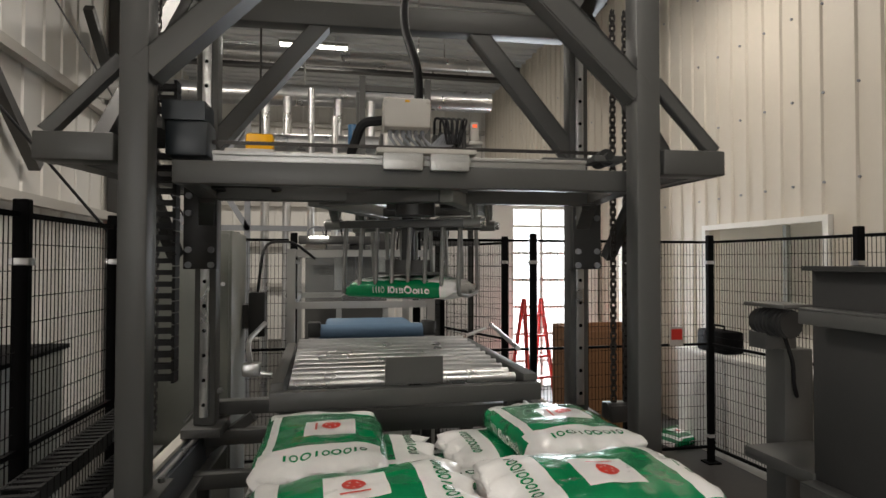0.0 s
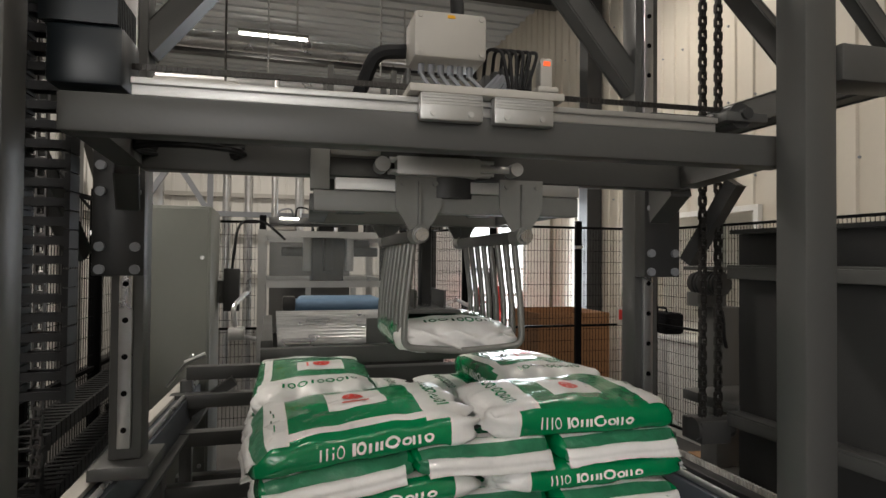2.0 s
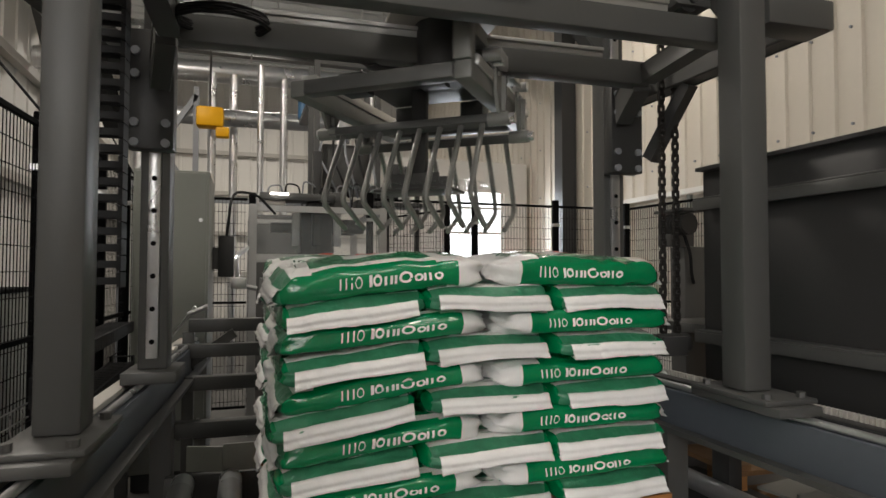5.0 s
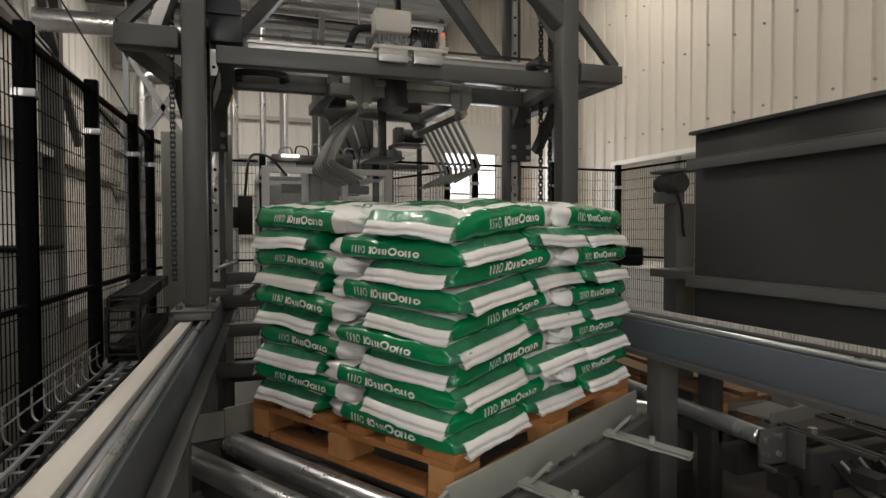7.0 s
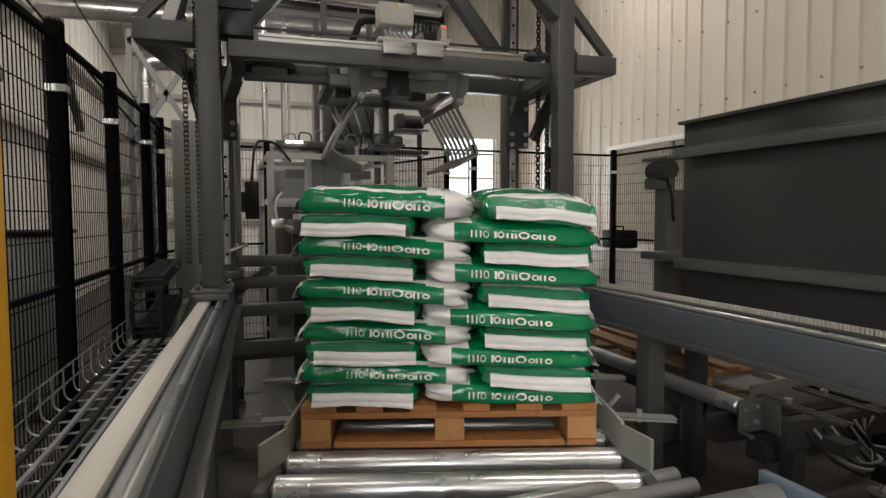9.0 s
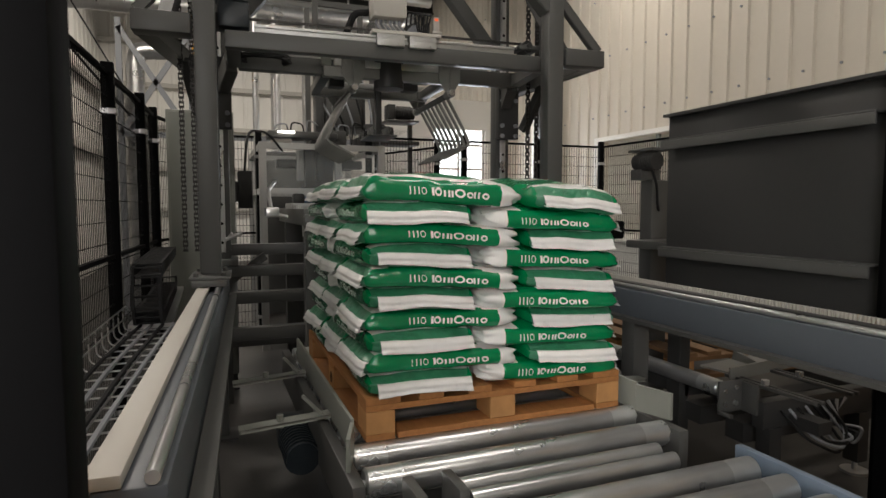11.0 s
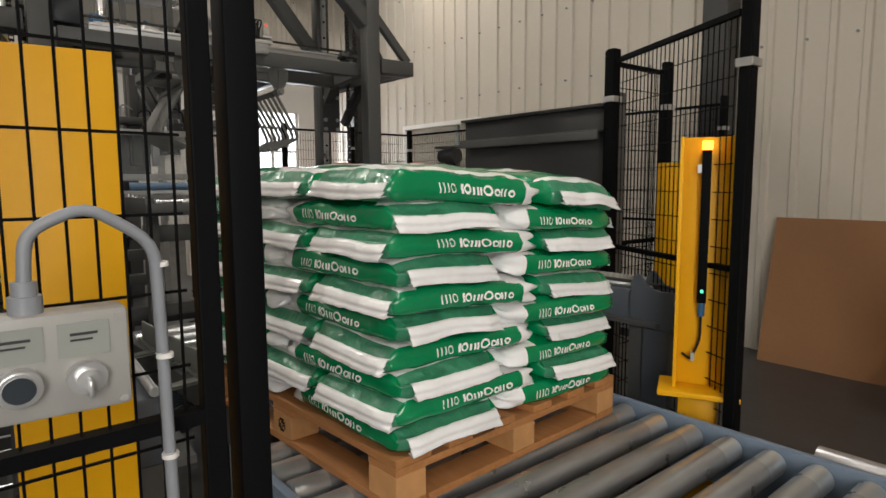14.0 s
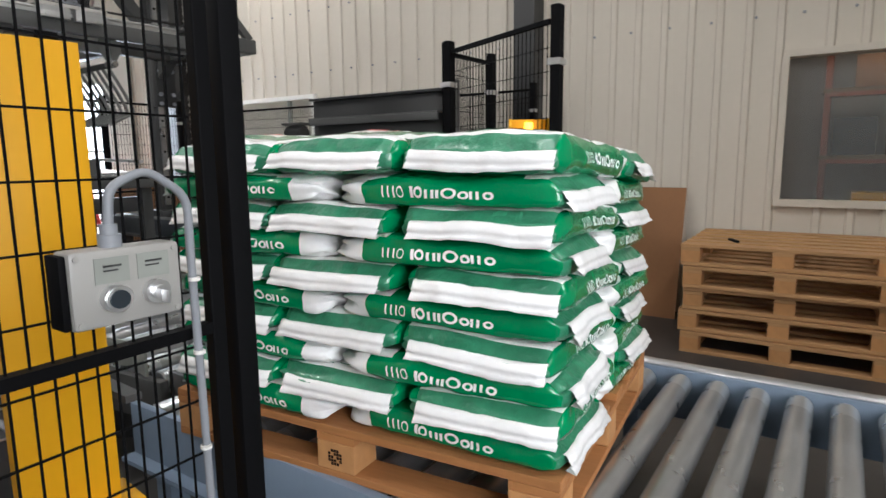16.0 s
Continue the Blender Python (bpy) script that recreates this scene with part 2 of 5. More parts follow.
structure("wall_north", bm, WALLL, "white ribbed end wall of the hall", "wall")
for zz in (1.2, 2.1, 3.0, 3.9, 4.8):
    structure("wall_girt", bar(B(), (XL + 0.03, YB - 0.09, zz), (XR - 0.05, YB - 0.09, zz), 0.12, 0.09), BOXGREY, "pale steel girt across the end wall", "beam")
for zz in (2.3, 3.6):
    structure("wall_girt", bar(B(), (XL + 0.09, YF + 0.05, zz), (XL + 0.09, YB - 0.2, zz), 0.1, 0.1), BOXGREY, "pale steel girt along the lined wall", "beam")
# a partition with the bright doorway
bm = B()
box(bm, 1.28, 6.4, 0, 2.2, 6.55, 2.9)
box(bm, 2.2, 6.4, 2.45, 3.08, 6.55, 2.9)
box(bm, 3.08, 6.4, 0, XR - 0.05, 6.55, 2.9)
structure("wall_partition", bm, WALLL, "white partition wall with an open doorway", "wall")
door = thing("door_1", "bright glazed sectional doorway with thin white bars", "door", kind="structure")
part("pane", box(B(), 2.2, 6.5, 0.02, 3.08, 6.53, 2.45), DAY, door)
for zz in (0.35, 0.72, 1.09, 1.46, 1.83, 2.2):
    part("door_bar", box(B(), 2.2, 6.46, zz, 3.08, 6.495, zz + 0.035), WALLL, door)
for xx in (2.2, 2.62, 3.04):
    part("door_stile", box(B(), xx, 6.44, 0.02, xx + 0.035, 6.46, 2.45), WALLL, door)
bm = box(B(), XL - 0.2, YF - 0.2, ZC, XR + 0.2, YB + 0.2, ZC + 0.15)
y = YF
while y < YB:
    box(bm, XL, y, ZC - 0.035, XR, y + 0.1, ZC - 0.001)
    y += 0.3
structure("ceiling", bm, CEIL, "grey corrugated steel roof deck", "ceiling")
for i, yy in enumerate((-4.5, -1.0, 2.6, 6.2, 9.8)):
    bm = B()
    box(bm, XL + 0.02, yy - 0.09, ZC - 0.36, XR - 0.04, yy + 0.09, ZC - 0.34)
    box(bm, XL + 0.02, yy - 0.012, ZC - 0.34, XR - 0.04, yy + 0.012, ZC - 0.05)
    structure("roof_beam", bm, GREY_DARK, "dark steel roof beam under the deck", "beam")
for yy, w in ((-0.42, 0.2), (5.0, 0.2)):
    structure("wall_column", box(B(), XR - 0.24, yy, 0, XR - 0.04, yy + w, ZC - 0.37), GREY_DARK, "dark grey steel column against the cream wall", "column")
for yy in (0.9, 3.6, 7.2):
    bm = bar(B(), (XL + 0.12, yy, 0.0), (XL + 0.12, yy, ZC - 0.37), 0.2, 0.2)
    bar(bm, (XL + 0.16, yy - 1.2, 4.6), (XL + 0.16, yy + 1.2, 2.6), 0.1, 0.1)
    structure("wall_column", bm, GREY, "grey steel wall column with a diagonal brace", "column")

win = thing("window_1", "wide window into a dim storage room", "window", kind="structure")
bm = B()
for y0, y1, z0, z1 in ((-3.78, -2.35, 0.93, 0.985), (-3.78, -2.35, 2.035, 2.085), (-2.395, -2.345, 0.985, 2.035), (-3.78, -3.735, 0.985, 2.035)):
    box(bm, XR - 0.045, y0, z0, XR - 0.002, y1, z1)
part("window_frame", bm, WALLW, win)
part("pane", box(B(), XR + 0.05, -3.74, 0.99, XR + 0.06, -2.39, 2.03), clear, win)
bm = B()
box(bm, XR + 0.14, -5.2, 0, XR + 3.0, -5.1, 3)
box(bm, XR + 0.14, -1.2, 0, XR + 3.0, -1.1, 3)
box(bm, XR + 3.0, -5.2, 0, XR + 3.1, -1.1, 3)
box(bm, XR + 0.14, -5.2, 3.0, XR + 3.1, -1.1, 3.1)
box(bm, XR + 0.14, -5.2, -0.2, XR + 3.1, -1.1, 0)
structure("wall_storage_room", bm, CARD_WALL, "dim storage room behind the window", "wall")
win2 = thing("window_2", "wide serving window with a white frame into a bright room", "window", kind="structure")
bm = B()
for y0, y1, z0, z1 in ((2.5, 4.05, 0.85, 0.905), (2.5, 4.05, 2.045, 2.095), (2.5, 2.555, 0.905, 2.045), (3.995, 4.05, 0.905, 2.045)):
    box(bm, XR - 0.05, y0, z0, XR - 0.002, y1, z1)
part("window_frame", bm, WALLL, win2)
part("mullion", box(B(), XR + 0.02, 3.0, 0.906, XR + 0.06, 3.04, 2.044), GREY_LIGHT, win2)
bm = B()
box(bm, XR + 0.14, 1.6, 0, XR + 1.6, 1.7, 2.6)
box(bm, XR + 0.14, 4.8, 0, XR + 1.6, 4.9, 2.6)
box(bm, XR + 1.6, 1.6, 0, XR + 1.7, 4.9, 2.6)
box(bm, XR + 0.14, 1.6, 2.6, XR + 1.7, 4.9, 2.7)
box(bm, XR + 0.14, 1.6, 0.8, XR + 1.7, 4.9, 0.9)
structure("wall_side_room", bm, WALLL, "white side room behind the serving window", "wall")
lt2 = thing("ceiling_light", "white linear ceiling light in the side room, lit", "lamp", (XR + 0.9, 3.2, 2.55), group="ceiling lights")
part("diffuser", box(B(), -0.1, -0.5, 0.0, 0.1, 0.5, 0.049, 0.006), LAMPGLOW, lt2)
# glowing panel added out of view to brighten the storage room
room_fill = thing("ceiling_light", "added glowing panel, out of view, that brightens the storage room", "lamp", (XR + 1.2, -3.2, 2.94), group="ceiling lights")
part("diffuser", box(B(), -0.09, -0.55, 0.0, 0.09, 0.55, 0.058, 0.006), LAMPGLOW, room_fill)
rack = thing("storage_rack", "orange and dark storage rack with boxes behind the window", "rack", (XR + 2.2, -3.3, 0))
for dx, dy in ((-0.3, -0.7), (-0.3, 0.7), (0.3, -0.7), (0.3, 0.7)):
    part("post", box(B(), dx - 0.02, dy - 0.025, 0, dx + 0.02, dy + 0.025, 2.6), RACK, rack)
for zz in (0.6, 1.25, 1.9):
    part("shelf", box(B(), -0.34, -0.74, zz + 0.02, 0.34, 0.74, zz + 0.06), WOOD_OLD, rack)
    part("beam", box(B(), -0.345, -0.674, zz - 0.02, -0.325, 0.674, zz + 0.019), RACK, rack)
for yy, zz, mm, hh in ((-0.4, 0.665, CARD, 0.34), (0.25, 0.665, YELLOW, 0.28), (0.0, 1.315, CARD, 0.3), (-0.45, 1.315, WOOD_OLD, 0.22), (0.45, 1.315, GREY_DARK, 0.36), (-0.4, 1.965, GREY_LIGHT, 0.25), (0.3, 1.965, CARD, 0.3)):
    c = thing("storage_box", "box on the storage rack", "box", (XR + 2.1, -3.3 + yy, zz))
    part("carton", box(B(), -0.2, -0.18, 0, 0.2, 0.18, hh, 0.006), mm, c)

# ---- ceiling lights, ducts and pipes ----
for lx, ly, lz, watts in LAMPS:
    lt = thing("ceiling_light", "white linear ceiling light hanging on wires, lit", "lamp", (lx, ly, lz), group="ceiling lights")
    part("housing", box(B(), -0.58, -0.09, 0.0, 0.58, 0.09, 0.05, 0.006), GREY_LIGHT, lt)
    part("diffuser", box(B(), -0.56, -0.075, -0.035, 0.56, 0.075, -0.002, 0.008), LAMPGLOW, lt)
    for sx in (-0.5, 0.5):
        part("wire", rod(B(), (sx, 0, 0.05), (sx, 0, ZC - lz - 0.04), 0.004, 6), STEEL, lt)


def duct(name, a, b, r, label):
    t = thing(name, label, "duct")
    bm = rod(B(), a, b, r, 24)
    a, b = Vector(a), Vector(b)
    n = int((b - a).length / 0.09)
    d = (b - a).normalized()
    for i in range(n):
        p = a.lerp(b, (i + 0.5) / n)
        rod(bm, p - d * 0.006, p + d * 0.006, r + 0.006, 24)
    part("spiral_pipe", bm, STEEL, t)
    for k in (0.2, 0.5, 0.8):
        p = a.lerp(b, k)
        part("hanger", rod(B(), p + Vector((0, 0, r)), (p.x, p.y, ZC - 0.04), 0.012, 6), STEEL, t)


duct("ventilation_duct", (-2.9, 6.1, 3.72), (1.8, 6.1, 3.8), 0.13, "galvanised spiral ventilation duct under the roof")
duct("ventilation_duct", (-2.9, 7.6, 4.75), (2.6, 7.6, 4.75), 0.12, "galvanised spiral ventilation duct under the roof")
elbow = thing("duct_elbow", "galvanised duct elbow turning down beside the roof pipe", "duct")
part("elbow", tube(B(), [(-1.55, 5.75, 3.1), (-0.95, 5.75, 3.1), (-0.95, 5.75, 3.1), (0.4, 5.75, 3.12)], 0.1, 18), STEEL, elbow)
part("drop_pipe", tube(B(), [(-1.55, 5.75, 3.1), (-1.72, 5.75, 3.08), (-1.75, 5.75, 2.9), (-1.75, 5.75, 0.0)], 0.1, 18), STEEL, elbow)
for xx in (-1.0, -0.75, -0.15, 0.25):
    tdp = thing("riser_pipe", "grey vertical pipe rising to the ducts", "pipe", (xx, 6.0, 0))
    part("pipe", rod(B(), (0, 0, 0), (0, 0, 3.7), 0.05, 14), STEEL, tdp)

# ---- pallets ----


def add_pallet(name, label, at, rz=0.0, top=WOOD, group=""):
    """A block pallet, 1.2 m along x, 1.0 m along y, 0.144 m high; origin under its middle."""
    p = thing(name, label, "pallet", at, rz, group)
    deck = mesh_of("deck_board", box(B(), -0.6, -0.06, 0.122, 0.6, 0.06, 0.144, 0.002), top)
    deck2 = mesh_of("deck_board", box(B(), -0.6, -0.045, 0.122, 0.6, 0.045, 0.144, 0.002), top)
    for i, yy in enumerate((-0.44, -0.27, -0.09, 0.09, 0.27, 0.44)):
        o = new("deck_board", deck if i in (0, 5) else deck2)
        o.parent, o.location = p, (0, yy, 0)
    cross = mesh_of("stringer_board", box(B(), -0.06, -0.5, 0.1, 0.06, 0.5, 0.121, 0.002), top)
    foot = mesh_of("bottom_board", box(B(), -0.6, -0.05, 0.0, 0.6, 0.05, 0.022, 0.002), top)
    foot2 = mesh_of("bottom_board", box(B(), -0.05, -0.39, 0.0, 0.05, 0.39, 0.022, 0.002), top)
    block = mesh_of("block", box(B(), -0.06, -0.05, 0.0225, 0.06, 0.05, 0.0995, 0.003), WOOD_END)
    for xx in (-0.54, 0.0, 0.54):
        o = new("stringer_board", cross)
        o.parent, o.location = p, (xx, 0, 0)
        if xx:
            o = new("bottom_board", foot2)
            o.parent, o.location = p, (xx + (0.01 if xx > 0 else -0.01), 0, 0)
        for yy in (-0.45, 0.0, 0.45):
            o = new("block", block)
            o.parent, o.location = p, (xx, yy, 0)
    for yy in (-0.45, 0.45):
        o = new("bottom_board", foot)
        o.parent, o.location = p, (0, yy, 0)
    return p


ZR = 0.49  # top of the rollers
pallet = add_pallet("pallet", "reddish wooden block pallet under the stacked bags", (0, 0.3, ZR))
bm = B()
for i in range(5):
    for j in range(5):
        if (i * 3 + j * 5) % 4:
            box(bm, -0.02 + i * 0.009, 0.4995, 0.038 + j * 0.009, -0.013 + i * 0.009, 0.501, 0.045 + j * 0.009)
part("block_stamp", bm, BLACK, pallet, "black stamp marks burned into a block")

# ---- bags ----
BL, BW, BH = 0.592, 0.394, 0.079
LAYER = 0.0714


def settle(x, y, n):
    """How far the stack has slumped at a place on the pallet: most at one corner, a little at every edge."""
    c = min(max(0.0, -0.12 - x) / 0.48, 1.15) ** 1.2 * min(max(0.0, 0.3 - y) / 0.8, 1.1)
    e = max(abs(x) / 0.6, abs(y) / 0.5)
    return -0.054 * c * min(0.3 + 0.2 * n, 1.0) - 0.009 * max(e - 0.6, 0.0) + 0.004 * noise.noise(Vector((x * 2.2, y * 2.2, n * 1.7)))


class Bag:
    """One filled bag: its outer skin as a function of three numbers from -1 to 1."""

    def __init__(self, seed, place=None, layer=0, top=False):
        self.seed, self.place, self.layer, self.top = seed, place, layer, top
        r = random.Random(seed * 13 + 5)
        self.puff = r.uniform(0.85, 1.15)
        self.lean = r.uniform(-1, 1)
        self.slack = r.uniform(0.6, 1.3)

    def point(self, px, py, pz, lift=0.0):
        s = self.seed
        h = BH / 2
        up = max(pz, 0.0)
        # thickness: full in the middle, thinner towards the ends
        full = (0.52 if self.top else 0.26) * self.puff
        z = h * pz * (0.88 + full * (1 - px * px) * (1 - py * py) * (1.0 if pz > 0 else 0.35))
        if px < -0.86:  # folded end: the top slopes down to the closing strip
            k = (-0.86 - px) / 0.14
            z *= 1 - (0.72 if pz > 0 else 0.12) * k ** 1.4
        if px > 0.68:  # gathered end
            k = (px - 0.68) / 0.32
            z *= 1 - 0.34 * k * k
        z *= 1 - 0.14 * abs(py) ** 9
        belly = 1 - math.sqrt(max(0.0, 1 - 0.97 * pz * pz))
        x = BL / 2 * px * (1 - 0.05 * belly * px ** 6) * (1 - 0.05 * abs(py) ** 7 * px ** 6)
        y = BW / 2 * py * (1 - 0.105 * belly * py ** 4) * (1 - 0.045 * px ** 8)
        if px > 0.68:  # tucked gussets
            k = (px - 0.68) / 0.32
            y *= 1 - 0.12 * k * k * (1 - abs(pz))
            x += 0.012 * k * (noise.noise(Vector((py * 4 + s, pz * 2.5, s * 1.3))) + 0.5 * math.sin(py * 8 + pz * 4 + s))
            g = abs(((py * 2.3 + pz * 0.7 + s * 0.37) % 1.0) * 2 - 1)
            x -= 0.02 * k * k * g
            z *= 1 - 0.16 * k * (1 - g)
        if px < -0.8:  # the side gusset folds in behind the strip
            y *= 1 - 0.06 * (-0.8 - px) / 0.2 * (1 - abs(pz)) ** 2
        big = noise.noise(Vector((x * 7 + s * 7.1, y * 7, pz * 1.3)))
        mid = noise.noise(Vector((x * 19, y * 19 + s * 3.3, pz * 2.2)))
        fine = noise.noise(Vector((x * 46 + s, y * 46, pz * 4.0)))
        crease = 1 - abs(noise.noise(Vector((x * 11 + s * 2.0, y * 24, pz * 1.5 + s))) * 2)
        edge = min(1.0, max(abs(px) ** 6, abs(py) ** 8) + 0.12)
        k = 0.0045 * big + 0.0026 * mid * edge + 0.0012 * fine * edge + 0.0022 * self.slack * (crease - 0.6) * edge
        if px > 0.6:
            k += 0.0075 * (px - 0.6) / 0.4 * math.sin(py * 10 + 4 * pz + s)
        z += k * pz + 0.0035 * big + 0.003 * self.lean * py + 0.004 * up * mid * (1 if self.top else 0.3)
        y += k * 1.2 * py
        x += (k * 0.8 + 0.004 * mid) * px ** 5
        p = Vector((x, y, z))
        if lift:
            p += Vector((0, 0, lift * (1 if pz > 0 else -1))) if abs(pz) > 0.99 else Vector((0, lift * py, 0))
        if self.top:
            p.z = p.z * 1.2 + 0.007
        if self.place:
            w = self.place @ p
            p.z += settle(w.x, w.y, self.layer)
        return p

    def body(self):
        bm = B()
        nx, ny, nz = 38, 22, 8
        cache = {}

        def vert(i, j, k):
            if (i, j, k) not in cache:
                cache[i, j, k] = bm.verts.new(self.point(2 * i / nx - 1, 2 * j / ny - 1, math.sin(math.pi * (k / nz - 0.5))))
            return cache[i, j, k]

        def face(a, b, c, d, m):
            f = bm.faces.new([vert(*v) for v in (a, b, c, d)])
            f.material_index = m
            f.smooth = True

        for i in range(nx):
            u = (i + 0.5) / nx
            for j in range(ny):
                v = (j + 0.5) / ny
                for k in (0, nz):
                    m = 0
                    if u < 0.055:
                        m = 2
                    elif u > 0.74 or 0.05 < v < 0.15 or 0.06 < u < 0.15:
                        m = 1
                    elif 0.33 < u < 0.61 and 0.36 < v < 0.78:
                        m = 1
                    if k == 0:
                        m = 0 if u < 0.8 else 1
                    q = ((i, j, k), (i + 1, j, k), (i + 1, j + 1, k), (i, j + 1, k))
                    face(*(q if k else q[::-1]), m)
            for k in range(nz):
                m = 1 if u > 0.84 else 0
                face((i, 0, k), (i + 1, 0, k), (i + 1, 0, k + 1), (i, 0, k + 1), m)
                face((i, ny, k), (i, ny, k + 1), (i + 1, ny, k + 1), (i + 1, ny, k), m)
        for j in range(ny):
            for k in range(nz):
                face((0, j, k), (0, j, k + 1), (0, j + 1, k + 1), (0, j + 1, k), 2)
                face((nx, j, k), (nx, j + 1, k), (nx, j + 1, k + 1), (nx, j, k + 1), 1)
        return mesh_of("bag_body", bm, [GREEN, WHITE, GREEN_DULL])

    def strip(self):
        """The folded white closing strip along the flat end, its corners standing off a little."""
        bm = B()
        rows = []
        n, s0 = 30, self.seed
        lo, hi = (-1.0, 0.86) if self.lean > -0.4 else (-0.9, 1.0)
        for i in range(n + 1):
            u = i / n
            s = lo + (hi - lo) * u
            top = self.point(-1, s * 0.985, 0.6) - Vector((0.0035, 0, -0.002))
            w = 0.003 * noise.noise(Vector((s * 2.4, s0 * 5.0, 2))) + 0.0018 * noise.noise(Vector((s * 8, s0 * 3.0, 7)))
            ear = 0.009 * (max(0.0, 0.1 - u) + max(0.0, u - 0.9)) / 0.1
            sag = 0.003 * math.sin(s * 2.6 + s0) + 0.0014 * noise.noise(Vector((s * 6, s0 * 2.0, 4)))
            ring = []
            for dx, dz in ((-0.0075, 0.001), (0.001, 0.0), (0.0055 + w * 0.5, -0.006), (0.0085 + w, -0.013), (0.0115 + w * 1.5 + ear * 0.4, -0.0205), (0.0092 + w, -0.0225), (0.0125 + 2 * w + ear * 0.6, -0.0305), (0.017 + 2 * w + ear, -0.0395 + sag), (0.015 + 2 * w + ear, -0.0405 + sag), (0.0, -0.034 + sag * 0.5)):
                ring.append(bm.verts.new((top.x - dx, top.y * (1 + ear * 0.5), top.z + dz + sag * 0.4)))
            rows.append(ring)
        for a, b in zip(rows, rows[1:]):
            for k in range(len(a) - 1):
                f = bm.faces.new((a[k], b[k], b[k + 1], a[k + 1]))
                f.smooth = True
        return mesh_of("closing_strip", bm, WHITE)

    def patch(self, bm, spot, rows):
        """Faces between rows of flat points, laid on the skin by spot()."""
        vs = [[bm.verts.new(spot(a, b)) for a, b in row] for row in rows]
        for p, q in zip(vs, vs[1:]):
            for k in range(len(p) - 1):
                bm.faces.new((p[k], p[k + 1], q[k + 1], q[k])).smooth = True

    def stroke_bar(self, bm, spot, a0, b0, a1, b1, w):
        n = max(3, int(math.hypot(a1 - a0, b1 - b0) / 0.006))
        d = Vector((a1 - a0, b1 - b0)).normalized() * (w / 2)
        pts = [(a0 + (a1 - a0) * i / n, b0 + (b1 - b0) * i / n) for i in range(n + 1)]
        self.patch(bm, spot, [[(a - d.y, b + d.x) for a, b in pts], [(a + d.y, b - d.x) for a, b in pts]])

    def stroke_ring(self, bm, spot, a, b, ra, rb, w, t0=0, t1=360):
        n = 18
        ts = [radians(t0 + (t1 - t0) * i / n) for i in range(n + 1)]
        self.patch(bm, spot, [[(a + r * ra * math.cos(t), b + r * rb * math.sin(t)) for t in ts] for r in (1 - w / max(ra, rb), 1.0)])

    def wordmark(self, side):
        """A rhythm of plain slim and bold bars and rings, white on the green long side."""
        bm = B()
        start = -0.131 if side < 0 else -0.145

        def spot(a, b):
            x = (start + a) * -side
            return self.point(x / (BL / 2), side, b / (BH / 2), 0.0014)

        base, low, high = -0.0165, 0.0085, 0.0165
        for a in (0.002, 0.017, 0.032):
            self.stroke_bar(bm, spot, a, base, a, high, 0.0042)
        self.stroke_ring(bm, spot, 0.05, 0.0, 0.0095, 0.0168, 0.0042)
        self.stroke_bar(bm, spot, 0.082, base, 0.082, high, 0.0085)
        self.stroke_ring(bm, spot, 0.1, 0.0, 0.0125, 0.0168, 0.0075)
        for a in (0.122, 0.138, 0.15):
            self.stroke_bar(bm, spot, a, base, a, low, 0.0075)
        self.stroke_ring(bm, spot, 0.178, 0.0, 0.0195, 0.0172, 0.0075)
        for a in (0.2145, 0.272):
            self.stroke_ring(bm, spot, a, -0.0042, 0.0132, 0.0125, 0.0068)
        for a in (0.232, 0.247):
            self.stroke_bar(bm, spot, a, base, a, low, 0.007)
        return mesh_of("wordmark", bm, INK)

    def top_spot(self, a, b):
        return self.point(a / (BL / 2), b / (BW / 2), 1.0, 0.0016)

    def emblem(self):
        bm = B()
        self.stroke_ring(bm, self.top_spot, -0.02, 0.03, 0.03, 0.03, 0.011)
        for k in range(5):
            t = k * 1.257 + 0.3
            self.stroke_bar(bm, self.top_spot, -0.02, 0.03, -0.02 + 0.026 * math.cos(t), 0.03 + 0.026 * math.sin(t), 0.013)
        self.stroke_bar(bm, self.top_spot, -0.055, -0.018, 0.018, -0.018, 0.007)
        return mesh_of("emblem", bm, RED)

    def top_print(self):
        bm = B()
        for y, r in ((-0.1, 0.0), (-0.075, 0.013), (-0.04, 0.017), (-0.008, 0.0), (0.018, 0.012), (0.048, 0.016), (0.08, 0.012), (0.102, 0.0), (0.126, 0.012)):
            if r:
                self.stroke_ring(bm, self.top_spot, 0.205, y, 0.0175, r, 0.007)
            else:
                self.stroke_bar(bm, self.top_spot, 0.19, y, 0.222, y, 0.0075)
        for k in range(4):
            self.stroke_bar(bm, self.top_spot, -0.236 - 0.008 * (k % 2), -0.12 + k * 0.05, -0.236 - 0.008 * (k % 2), -0.085 + k * 0.05, 0.004)
        return mesh_of("top_print", bm, GREEN)


RNG = random.Random(4)


def add_bag(label, bag, group="bags on the pallet"):
    b = tagged(new("feed_bag"), label, "bag", group)
    for name, me in (("bag_body", bag.body()), ("closing_strip", bag.strip()), ("wordmark", bag.wordmark(-1)), ("wordmark", bag.wordmark(1)), ("emblem", bag.emblem()), ("top_print", bag.top_print())):
        o = new(name, me)
        o.parent = b
        if name in ("wordmark", "emblem", "top_print"):
            tagged(o, kind="stuff")
    return b


